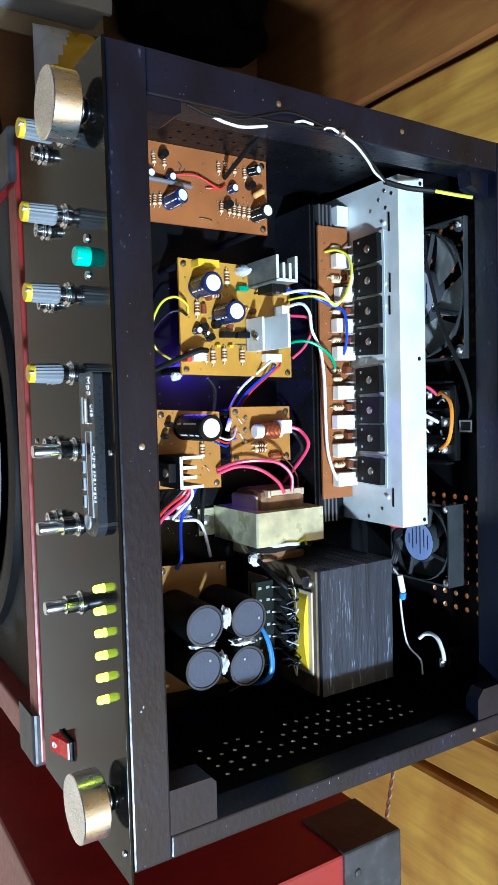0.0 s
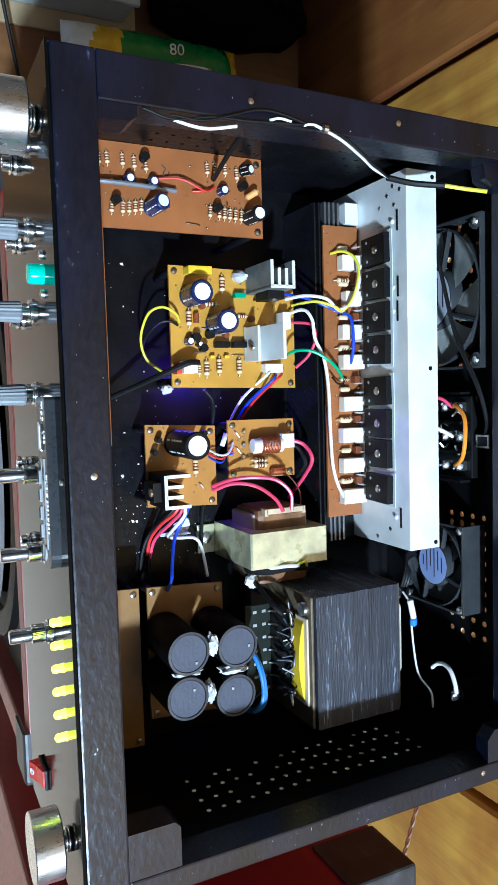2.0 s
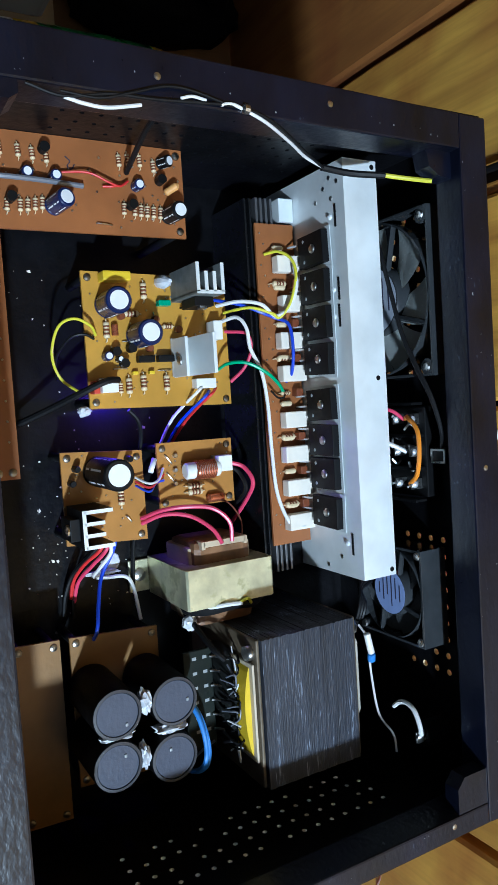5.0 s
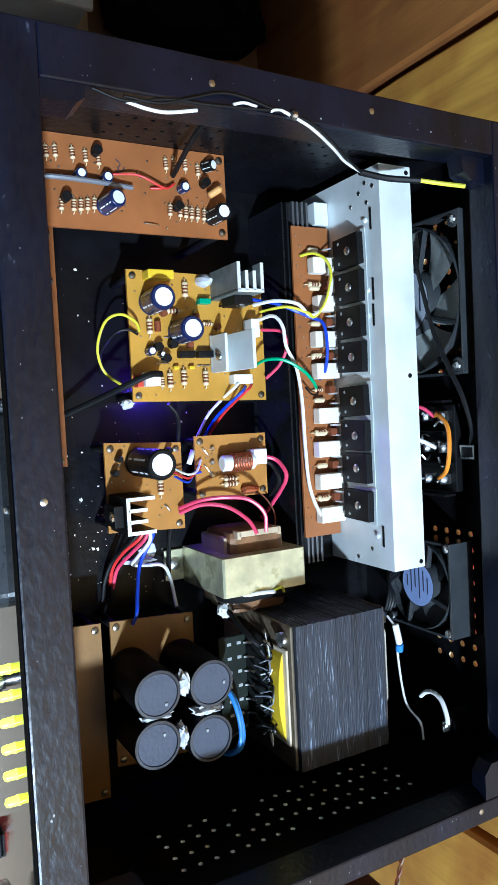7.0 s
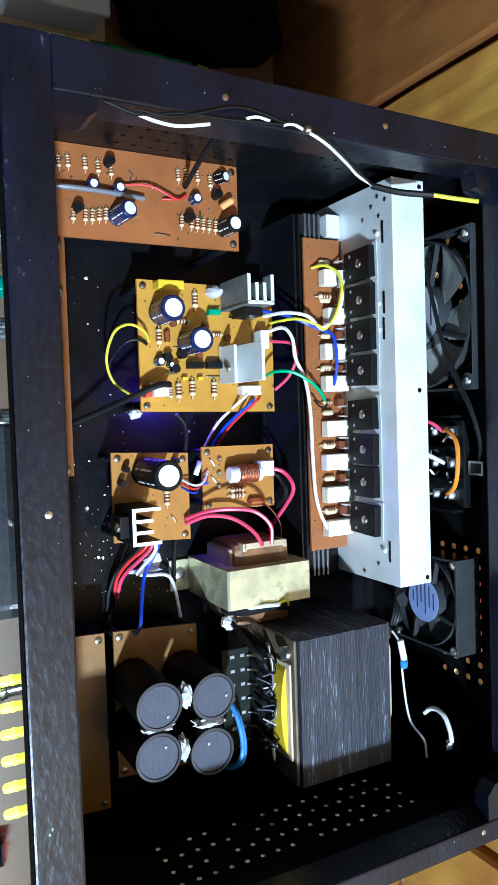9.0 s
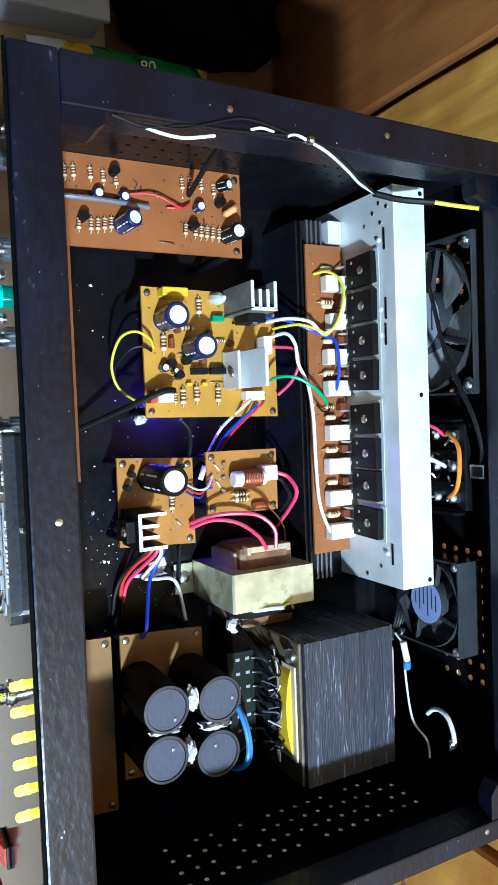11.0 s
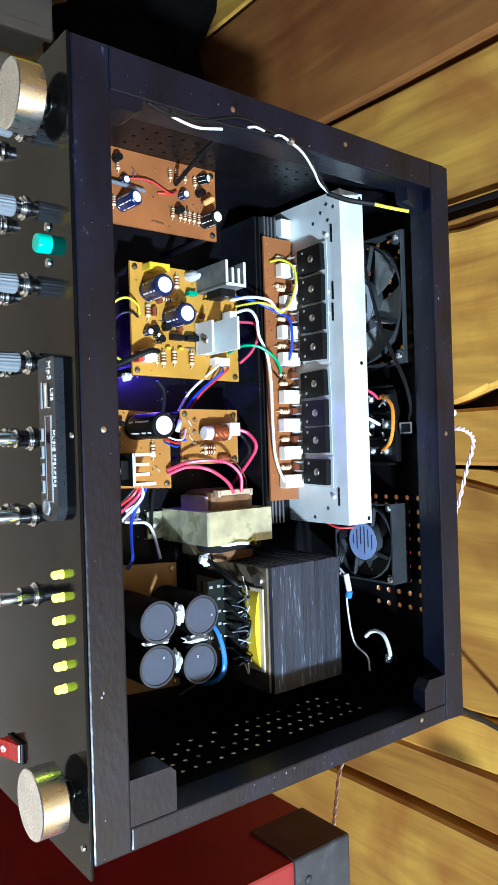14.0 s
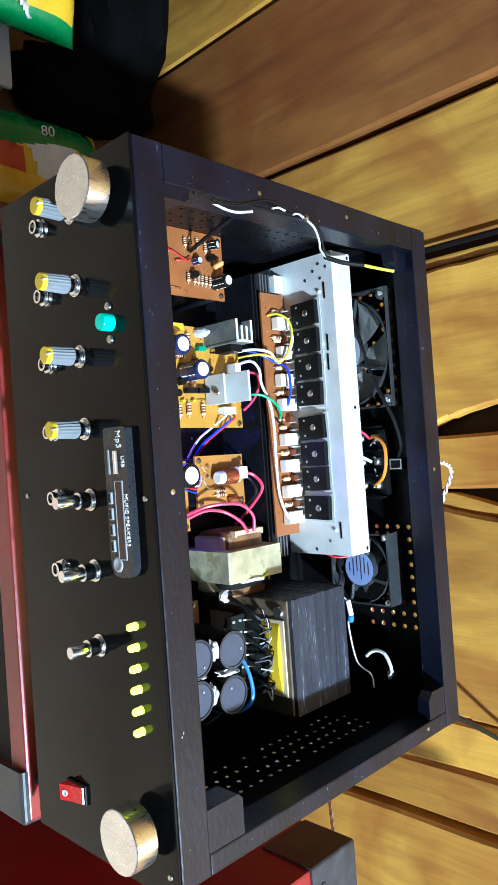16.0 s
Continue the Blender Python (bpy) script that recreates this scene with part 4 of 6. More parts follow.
# small supply board and filter board
ZC = 0.031
Cd = board(0.1408, 0.1850, 0.0597, 0.1000, ZC, PCBORANGE, "brown supply board with a tall capacitor and comb cooler", skew=0.0022)
electrolytic(Cd, 0.1512, 0.0768, ZC, 0.0072, 0.032, (0, 0), BLACKP, "tall black electrolytic capacitor")
cooler_e(Cd, 0.1745, 0.0608, ZC, 0, h=0.025, w=0.0175, d=0.014, fins=4, sides=BLACKP)
resistor(Cd, 0.1648, 0.0872, ZC, 0, True)
for x, y in ((0.149, 0.066), (0.1555, 0.0635), (0.1465, 0.092)):
    disc_part(Cd, "diode", x, y, ZC, 0.0016, 0.006, BLACKP)
part("wire_link", b_tube(B(), [(0.1742, 0.0895, ZC), (0.1745, 0.0897, ZC + 0.001), (0.1772, 0.0918, ZC + 0.001), (0.1775, 0.092, ZC)], 0.0004, 5, 3), STEEL, Cd)
solder_dots(Cd, [(0.143, 0.07), (0.16, 0.0625), (0.17, 0.0615), (0.1795, 0.0612), (0.167, 0.093), (0.156, 0.0935)], ZC)

Dd = board(0.1405, 0.1738, 0.1078, 0.1500, ZC, PCBORANGE, "brown filter board with a copper coil", skew=0.0005)
coil = part("coil", b_cyl(B(), (0.1553, 0.1195, ZC + 0.0068), (0.1553, 0.1385, ZC + 0.0068), 0.0042, n=20, bev=0.0006), WHITEP, Dd, "coil former wound with copper wire")
line = [(0.1553 + 0.0046 * math.cos(a * 0.5236), 0.1245 + 0.0115 * a / 144, ZC + 0.0068 + 0.0046 * math.sin(a * 0.5236)) for a in range(0, 145)]
part("winding", b_tube(B(), line, 0.00042, 5, 1), COPPER, coil)
block(Dd, "plug_socket", (0.1492, 0.1375, ZC), (0.1572, 0.1452, ZC + 0.0095), WHITEP, "white plug socket")
resistor(Dd, 0.1636, 0.1268, ZC, 90, True)
resistor(Dd, 0.1668, 0.1268, ZC, 90, True)
part("drop_capacitor", b_lathe(B(), (0.171, 0.133, ZC + 0.0022), (0, 1, 0), [(0, 0.0012), (0.001, 0.0022), (0.009, 0.0022), (0.01, 0.001)], 12), COPPER, Dd)
for x, y in ((0.1474, 0.1173), (0.1547, 0.1168), (0.1615, 0.1165)):
    disc_part(Dd, "diode", x, y, ZC, 0.0012, 0.002, STEEL)

# boards in the shade; the first two have that shade in their colour
ZE = 0.033
Ed = board(0.2278, 0.3, 0.0567, 0.1005, ZE, BOARDSHADE, "brown reservoir board carrying four large capacitors", skew=0.003)
Fd = board(0.2262, 0.312, 0.0300, 0.0519, ZE + 0.001, BOARDSHADE, "narrow brown board behind the front panel", skew=0.001)
Gd = board(0.0352, 0.1500, 0.0270, 0.0390, 0.041, PCBRED, "narrow brown control board behind the front panel")
for x in (0.045, 0.066):
    part("jack_socket", b_lathe(B(), (x, 0.034, 0.041), (0, 0, 1), [(0, 0.003), (0.003, 0.0028), (0.004, 0.0015)], 12), STEEL, Gd)
solder_dots(Gd, [(0.075 + 0.0045 * k, 0.0305 + 0.005 * (k % 2)) for k in range(15)], 0.041)
for k, (x, y) in enumerate(((0.2530, 0.0650), (0.2540, 0.0917), (0.2757, 0.0637), (0.2795, 0.0900))):
    r = 0.0112
    c = thing("reservoir_capacitor", (x, y, ZE), "large black can capacitor with a dark grey top", "capacitor", "reservoir capacitors")
    body = part("can", b_lathe(B(), (x, y, ZE), (0, 0, 1), [(0, r * 0.96), (0.001, r), (0.0375, r), (0.0384, r * 0.985), (0.0386, r * 0.955), (0.0382, r * 0.93), (0.0380, 0.9 * r)], 40), CAN, c)
    top = part("top", b_lathe(B(), (x, y, ZE + 0.0376), (0, 0, 1), [(0, r * 0.85), (0.0006, r * 0.845), (0.0008, r * 0.82), (0.0008, 0)], 40), CAPTOP, c)
    part("rim_line", b_lathe(B(), (x, y, ZE + 0.0383), (0, 0, 1), [(0, r * 0.97), (0.0004, r * 0.965), (0.0005, r * 0.86), (0, r * 0.85)], 40), mat("dark_rim", (0.035, 0.037, 0.045), 0.4) if k == 0 else bpy.data.materials["dark_rim"], c)
    a = 0.6 + k
    part("seal_mark", b_box(B(), (x + 0.0055 * math.cos(a), y + 0.0055 * math.sin(a), ZE + 0.0386), (x + 0.0055 * math.cos(a) + 0.0015, y + 0.0055 * math.sin(a) + 0.0012, ZE + 0.039), 0.0003), GREYP, c)


def glue(x, y, z, sx, sy, sz, seed):
    bmn = B()
    bmesh.ops.create_icosphere(bmn, subdivisions=3, radius=1)
    for v in bmn.verts:
        n_ = noise.noise(v.co * 2.2 + Vector((seed * 3.1, 0, 0)))
        v.co = Vector((v.co.x * sx, v.co.y * sy, v.co.z * sz)) * (1 + 0.45 * n_) + Vector((x, y, z))
    for f in bmn.faces:
        f.smooth = True
    return solid("glue_bead", bmn, HOTGLUE, "whitish bead of hot glue holding parts in place", "glue", "glue beads")


glue(0.2515, 0.0785, 0.068, 0.0056, 0.0030, 0.0046, 1)
glue(0.2668, 0.0905, 0.067, 0.0028, 0.0074, 0.0046, 2)
glue(0.2765, 0.0772, 0.067, 0.0056, 0.0024, 0.0046, 3)
glue(0.2642, 0.0650, 0.067, 0.0020, 0.0074, 0.0039, 4)

glue(0.1222, 0.0732, 0.0300, 0.0024, 0.0032, 0.0024, 5)
glue(0.2300, 0.1145, 0.0430, 0.0035, 0.0040, 0.0030, 6)
glue(0.2060, 0.0830, 0.0060, 0.0016, 0.0090, 0.0012, 7)

# ---- output stage ----
hs = thing("heat_sink", (0.115, 0.19, 0.004), "bright aluminium heat sink bar carrying eight black transistors", "heat sink")
bm = B()
b_prism(bm, [(0.1880, 0.02), (0.1905, 0.02), (0.1905, 0.0868), (0.208, 0.0868), (0.208, 0.0893), (0.1880, 0.0893)], "x", 0.0105, 0.2135)
part("angle_plate", bm, SHEET, hs, "bright bent aluminium plate")
part("end_block", b_box(B(), (0.0185, 0.179, 0.0362), (0.0305, 0.1877, 0.0458), 0.0004), SHEET, hs)
part("base", b_box(B(), (0.018, 0.166, 0.004), (0.214, 0.1878, 0.036), 0.0006), BLACKIN, hs)
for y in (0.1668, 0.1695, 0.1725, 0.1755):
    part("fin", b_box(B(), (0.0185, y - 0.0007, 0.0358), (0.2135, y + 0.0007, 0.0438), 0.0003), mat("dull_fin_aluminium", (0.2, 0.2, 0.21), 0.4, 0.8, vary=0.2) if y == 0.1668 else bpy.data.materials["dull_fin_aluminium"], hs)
for k, y in enumerate((0.1619, 0.1644)):
    part("fin", b_box(B(), (0.0185, y - 0.0006, 0.004), (0.2135 + 0.0006 * k, y + 0.0006, 0.0405 + 0.0009 * k), 0.0003), bpy.data.materials["black_anodised_fin"] if k else mat("black_anodised_fin", (0.012, 0.0125, 0.014), 0.3, 0.3, vary=0.4, scale=40, bump=0.1, worn=(0.2, 0.2, 0.21), worn_at=0.66), hs, "black anodised fin")
QX = (0.049, 0.0675, 0.0855, 0.1035, 0.1265, 0.1445, 0.1615, 0.1812)
bm = b_box(B(), (-0.0079, -0.0042, -0.0105), (0.0079, 0, 0.0105), 0.0005)
QM = mesh_of("transistor", bm, BLACKP)
SM = mesh_of("screw", b_lathe(B(), (0, -0.0042, 0.002), (0, -1, 0), [(0, 0.0023), (0.0006, 0.0022), (0.001, 0.0009), (0.0008, 0)], 14), STEEL)
MM = mesh_of("insulator", b_box(B(), (-0.0094, -0.0004, -0.0118), (0.0094, 0, 0.0124)), mat("mica_sheet", (0.62, 0.66, 0.66), 0.3, vary=0.1))
bm = B()
b_tube(bm, [(0, -0.0025, -0.0103), (0, -0.0029, -0.0145), (0, -0.0052, -0.0185)], 0.0006, 5, 3)
LM = mesh_of("lead", bm, SOLDER)
bm = B()
b_lathe(bm, (0, -0.0042, -0.0055), (0, -1, 0), [(0, 0.0009), (0.0001, 0.0008), (0.0001, 0)], 10)
MK = mesh_of("eject_mark", bm, GREYP)
for k, x in enumerate(QX):
    q = piece("transistor", QM, hs, pose(x, 0.1876, 0.0658, 0, (-2, 1, 0, 2)[k % 4], 0))
    for nm, me, dx in (("screw", SM, 0), ("insulator", MM, 0), ("lead", LM, -0.0054), ("lead", LM, 0), ("lead", LM, 0.0054), ("eject_mark", MK, -0.0052), ("eject_mark", MK, 0.0052)):
        o = new(nm, me)
        o.parent = q
        o.location.x = dx
    q.location.y = q.location.y - 0.0004
for x, z in ((0.017, 0.078), (0.021, 0.073), (0.02, 0.084), (0.026, 0.066), (0.027, 0.079), (0.21, 0.06), (0.204, 0.072)):
    part("drilled_hole", b_lathe(B(), (x, 0.1881, z), (0, -1, 0), [(0, 0.0012), (0.0003, 0.0011), (0.0003, 0)], 10), STEEL, hs)
for x, z0 in ((0.0355, 0.0810), (0.0705, 0.0810), (0.0835, 0.0805), (0.1965, 0.081)):
    part("slot", b_box(B(), (x - 0.0055, 0.1876, z0), (x + 0.0055, 0.1881, z0 + 0.0014), 0.0003), BLACKP, hs)
    part("rivet", b_lathe(B(), (x, 0.1880, z0 - 0.0035), (0, -1, 0), [(0, 0.0014), (0.0009, 0.0012), (0.0013, 0.0004)], 10), SHEET, hs)
for x in (0.115, 0.0135, 0.2105):
    part("rivet", b_lathe(B(), (x, 0.203 if x == 0.115 else 0.2055, 0.0892), (0, 0, 1), [(0, 0.0013), (0.0003, 0.0012), (0.0003, 0)], 10), BLACKP, hs)
DR = thing("driver_board", (0.115, 0.176, 0.0438), "red-brown driver board with white cement resistors", "circuit board", "circuit boards")
part("substrate", b_box(B(), (0.032, 0.1640, 0.0440), (0.1990, 0.1872, 0.0456), 0.0002), PCBRED, DR)
for k, (x, l) in enumerate(((0.0534, 0.0125), (0.0735, 0.0105), (0.0925, 0.013), (0.1095, 0.013), (0.1335, 0.013), (0.1515, 0.014), (0.169, 0.014), (0.187, 0.014))):
    c = part("cement_resistor", b_box(B(), (x - 0.0042, 0.1862 - l - 0.0015, 0.0465), (x + 0.0042, 0.1862, 0.0525), 0.0006), CEMENT, DR, "white cement resistor")
    part("small_resistor", b_lathe(B(), (x - 0.0085, 0.172, 0.0478), (0, 1, 0), [(0, 0.0008), (0.0008, 0.0014), (0.0058, 0.0014), (0.0066, 0.0006)], 10), RESIST, DR)
for k, x in enumerate((0.063, 0.0835, 0.1015, 0.1195, 0.1425, 0.1605, 0.178)):
    resistor(DR, x, 0.1755, 0.0456, 90, k % 2 == 0)
    part("small_transistor", b_box(B(), (x - 0.002, 0.1805, 0.0458), (x + 0.002, 0.1845, 0.0505), 0.0004), BAND, DR)
solder_dots(DR, [(0.037 + 0.0054 * k, 0.1665 + 0.002 * (k % 3)) for k in range(29)], 0.0456)

# ---- transformers ----
st = thing("small_transformer", (0.211, 0.1325, 0.004), "small transformer in a tarnished tinned frame", "transformer", "transformers")
part("frame", b_prism(B(), [(0.1085, 0.006), (0.1085, 0.0545), (0.1095, 0.0555), (0.1555, 0.0555), (0.1565, 0.0545), (0.1565, 0.006)], "x", 0.2012, 0.2208), TINNED, st, "tarnished tinned steel frame")
for y0, y1 in ((0.0975, 0.1085), (0.1565, 0.167)):
    e = part("mounting_ear", b_box(B(), (0.2025, y0, 0.004), (0.2195, y1, 0.0062), 0.0005), TINNED, st)
    part("screw", b_lathe(B(), (0.2105, (y0 + y1) / 2, 0.0062), (0, 0, 1), [(0, 0.0036), (0.0014, 0.0032), (0.002, 0.001)], 12), STEEL, e)
bob = part("bobbin", b_box(B(), (0.1925, 0.115, 0.016), (0.2295, 0.150, 0.0445), 0.002), mat("cream_bobbin", (0.5, 0.4, 0.27), 0.5, vary=0.25), st, "cream bobbin with brown winding")
part("winding", b_box(B(), (0.1895, 0.1165, 0.018), (0.2325, 0.1485, 0.0475), 0.004), mat("brown_winding_paper", (0.2, 0.1, 0.045), 0.45, vary=0.5, scale=120, bump=0.3), st)
for y in (0.121, 0.1445):
    part("terminal_rib", b_box(B(), (0.1895, y - 0.001, 0.044), (0.1935, y + 0.001, 0.0505), 0.0003), bpy.data.materials["cream_bobbin"], bob)
part("terminal_rib", b_box(B(), (0.1895, 0.121, 0.0485), (0.1925, 0.1445, 0.0505), 0.0003), bpy.data.materials["cream_bobbin"], bob)

T = thing("power_transformer", (0.268, 0.158, 0.004), "large power transformer with dark varnished laminations", "transformer", "transformers")
rnd = random.Random(4)
LAM = [mesh_of("lamination", b_box(B(), (-0.0352 - d, 0, 0.002), (0.0352 + e, 0.00107, 0.0793 - h * 0.5)), LAMS) for d, e, h in [(rnd.uniform(0, 0.0004), rnd.uniform(0, 0.0004), rnd.uniform(0, 0.0005)) for _ in range(12)]]
for k in range(48):
    piece("lamination", LAM[rnd.randrange(12)], T, pose(0.2678, 0.1315 + 0.0011 * k, 0.004))
for y0, y1 in ((0.1295, 0.1313), (0.1848, 0.1866)):
    part("end_frame", b_box(B(), (0.2325, y0, 0.004), (0.303, y1, 0.0810), 0.0008), RUST, T, "rusty end frame")
    part("clamp_bolt", b_cyl(B(), (0.2395, y0 - 0.003 if y0 < 0.15 else y0, 0.0755), (0.2395, y1 if y0 < 0.15 else y1 + 0.003, 0.0755), 0.0038, n=6), STEEL, T)
part("winding_end", b_lathe(B(), (0.268, 0.131, 0.046), (0, -1, 0), [(0, 0.026), (0.0025, 0.026), (0.0065, 0.021), (0.0075, 0.016)], 28), mat("black_winding_wrap", (0.02, 0.022, 0.02), 0.4, vary=0.4, scale=120, bump=0.5), T, "black wrapped winding end")
part("winding_tape", b_prism(B(), [(0.246 + 0.044 * k / 16, 0.1284 - 0.0034 * math.sin(math.pi * k / 16) ** 0.7) for k in range(17)], "z", 0.058, 0.0752), YELLOW, T, "yellow insulating tape")
part("winding_flange", b_box(B(), (0.2445, 0.1282, 0.012), (0.2915, 0.1294, 0.0785), 0.0004), mat("cream_board", (0.6, 0.5, 0.36), 0.6, vary=0.15), T)
part("winding_end", b_box(B(), (0.2475, 0.1868, 0.014), (0.2885, 0.1955, 0.072), 0.003), mat("pale_winding_paper", (0.5, 0.48, 0.4), 0.6, vary=0.3), T, "pale paper winding end")
tg = part("tag_strip", b_box(B(), (0.2405, 0.1045, 0.052), (0.289, 0.1195, 0.054), 0.0003), mat("black_tag_board", (0.007, 0.011, 0.008), 0.6, vary=0.4, spec=0.2), T, "black terminal strip with white marks")
bm = B()
for k in range(6):
    for j in range(2):
        b_box(bm, (0.2435 + 0.0072 * k, 0.109 + 0.0055 * j, 0.054), (0.2450 + 0.0072 * k, 0.1112 + 0.0055 * j, 0.0542))
part("print_marks", bm, GREYP, tg)
for k in range(6):
    part("tag", b_tube(B(), [(0.2445 + 0.0072 * k, 0.1180, 0.0545), (0.2445 + 0.0072 * k, 0.1198, 0.0560), (0.2445 + 0.0072 * k, 0.1215, 0.0590)], 0.0006, 5, 3), STEEL, tg)

# ---- fans on the back wall ----


def fan(cx_, cz_, size, depth, hub, label, lab_mat, blade_mat):
    f = thing("cooling_fan", (cx_, D - 0.004 - depth / 2, cz_ - size / 2), label, "fan", "cooling fans")
    y0, y1 = D - 0.0042 - depth, D - 0.0042
    s = size / 2
    n = 40
    bmn = B()
    rows = []
    for yy in (y0, y1):
        outer, inner = [], []
        for k in range(n):
            a = 2 * math.pi * (k + 0.5) / n
            c_, s_ = math.cos(a), math.sin(a)
            q = 1 / max(abs(c_), abs(s_))
            q = min(q, 1.0)
            outer.append(bmn.verts.new((cx_ + s * 0.98 * c_ * q, yy + 0.0004, cz_ + s * 0.98 * s_ * q)))
            inner.append(bmn.verts.new((cx_ + s * 0.955 * c_, yy, cz_ + s * 0.955 * s_)))
        rows.append((outer, inner))
    (o0, i0), (o1, i1) = rows
    for k in range(n):
        j = (k + 1) % n
        bmn.faces.new((o0[k], o0[j], i0[j], i0[k]))
        bmn.faces.new((o1[k], i1[k], i1[j], o1[j]))
        bmn.faces.new((o0[k], o1[k], o1[j], o0[j]))
        bmn.faces.new((i0[k], i0[j], i1[j], i1[k]))
    bmesh.ops.recalc_face_normals(bmn, faces=bmn.faces[:])
    part("frame", bmn, FANP, f)
    for lo, hi in (((-s, s - 0.0014), (s, s)), ((-s, -s), (s, -s + 0.0014)), ((-s, -s + 0.0014), (-s + 0.0014, s - 0.0014)), ((s - 0.0014, -s + 0.0014), (s, s - 0.0014))):
        part("side_wall", b_box(B(), (cx_ + lo[0], y0 - 0.0002, cz_ + lo[1]), (cx_ + hi[0], y1 - 0.0002, cz_ + hi[1]), 0.0003), FANP, f)
    for sx in (-1, 1):
        for sz in (-1, 1):
            part("corner_boss", b_cyl(B(), (cx_ + sx * s * 0.89, y0, cz_ + sz * s * 0.89), (cx_ + sx * s * 0.89, y1, cz_ + sz * s * 0.89), s * 0.1, n=12), FANP, f)
    for k in range(4):
        a = radians(45 + 90 * k + 8)
        bms = B()
        p0 = Vector((cx_ + hub * 0.8 * math.cos(a), y0 + 0.0015, cz_ + hub * 0.8 * math.sin(a)))
        p1 = Vector((cx_ + s * 0.97 * math.cos(a + 0.25), y0 + 0.0015, cz_ + s * 0.97 * math.sin(a + 0.25)))
        b_tube(bms, [p0, (p0 + p1) / 2, p1], 0.0016, 6, 3)
        part("strut", bms, FANP, f)
    h = part("hub", b_lathe(B(), (cx_, y1 - 0.002, cz_), (0, -1, 0), [(0, hub), (depth - 0.004, hub), (depth - 0.002, hub * 0.94), (depth - 0.002, 0)], 32), FANP, f)
    lb = part("label", b_lathe(B(), (cx_, y0 + 0.0001, cz_), (0, -1, 0), [(0, hub * 0.9), (0.0002, hub * 0.9), (0.0002, 0)], 32), lab_mat, h, "round printed label")
    bmb = B()
    for k in range(6):
        w_ = hub * (0.35, 0.6, 0.72, 0.7, 0.55, 0.3)[k]
        zz = cz_ + hub * (0.6 - 0.24 * k)
        b_box(bmb, (cx_ - w_, y0 - 0.0003, zz - hub * 0.02), (cx_ + w_ * (0.9, 0.4, 0.8, 0.2, 0.7, 0.5)[k], y0 - 0.0001, zz + hub * 0.02))
    part("print_bars", bmb, DARKINK, lb)
    for k in range(7):
        a0 = 2 * math.pi * k / 7
        bmv = B()
        rows_ = []
        for i in range(5):
            r_ = hub + (s * 0.92 - hub) * i / 4
            a_ = a0 + 0.25 * i / 4
            rows_.append([bmv.verts.new((cx_ + r_ * math.cos(a_ + da), yy, cz_ + r_ * math.sin(a_ + da))) for da, yy in ((0, y0 + 0.0030), (0.38, y0 + 0.0045), (0.76, y0 + 0.0075))])
        for p, q in zip(rows_, rows_[1:]):
            for i in range(2):
                bmv.faces.new((p[i], p[i + 1], q[i + 1], q[i])).smooth = True
        bmesh.ops.solidify(bmv, geom=bmv.faces[:], thickness=0.0008)
        part("blade", bmv, blade_mat, f)
    for sx in (-1, 1):
        for sz in (-1, 1):
            part("fan_screw", b_lathe(B(), (cx_ + sx * s * 0.89, y0, cz_ + sz * s * 0.89), (0, -1, 0), [(0, 0.0022), (0.001, 0.0018), (0.0012, 0)], 8), STEEL, f)
    return f


fan(0.0745, 0.0655, 0.082, 0.0105, 0.0185, "black square cooling fan behind the heat sink", mat("grey_fan_label", (0.4, 0.43, 0.5), 0.4, vary=0.1), SMOKY)
fan(0.2275, 0.0725, 0.05, 0.0165, 0.0132, "small black cooling fan with a blue label", LABELB, mat("grey_fan_blade", (0.09, 0.095, 0.1), 0.3, vary=0.2, bump=0.05))

# ---- terminals and loose parts at the back ----
tb = thing("speaker_terminal", (0.153, 0.228, 0.062), "black terminal block with soldered tags", "terminal block")
part("body", b_box(B(), (0.1305, 0.2265, 0.062), (0.1765, 0.2338, 0.095), 0.0008), BLACKP, tb)
for k in range(3):
    for j in range(3):
        x, z = 0.1365 + 0.0165 * k, 0.068 + 0.0113 * j
        part("tag", b_box(B(), (x - 0.0026, 0.2195, z - 0.0005), (x + 0.0026, 0.2266, z + 0.0005), 0.0002), STEEL, tb)
        part("solder_blob", b_lathe(B(), (x, 0.2215, z + 0.0004), (0.2, 0, 1), [(0, 0.0021), (0.001, 0.0018), (0.0018, 0.0006)], 8), SOLDER, tb)
for k in range(4):
    part("divider", b_box(B(), (0.1282 + 0.0163 * k, 0.2195, 0.063), (0.1296 + 0.0163 * k, 0.2266, 0.094), 0.0003), BLACKP, tb)
rnd = random.Random(31)
for k in range(12):
    x, z = 0.1335 + 0.0035 * k, 0.066 + 0.0105 * (k % 3)
    part("wire_stub", b_tube(B(), [(x, 0.2262, z), (x + rnd.uniform(-0.002, 0.002), 0.2215, z + rnd.uniform(0, 0.003)), (x + rnd.uniform(-0.004, 0.004), 0.2185, z + rnd.uniform(0.001, 0.005))], 0.0006, 5, 3), SOLDER, tb)
so = thing("signal_socket", (0.1555, 0.2305, 0.0955), "small chrome-framed socket on the back wall", "socket")
part("body", b_box(B(), (0.1515, 0.2285, 0.0965), (0.1595, 0.2338, 0.1065), 0.0005), BLACKP, so)
bm = B()
for lo, hi in (((0.1520, 0.2278, 0.0968), (0.1590, 0.2286, 0.0977)), ((0.1520, 0.2278, 0.1055), (0.1590, 0.2286, 0.1064)), ((0.1520, 0.2278, 0.0977), (0.1529, 0.2286, 0.1055)), ((0.1581, 0.2278, 0.0977), (0.1590, 0.2286, 0.1055))):
    b_box(bm, lo, hi)
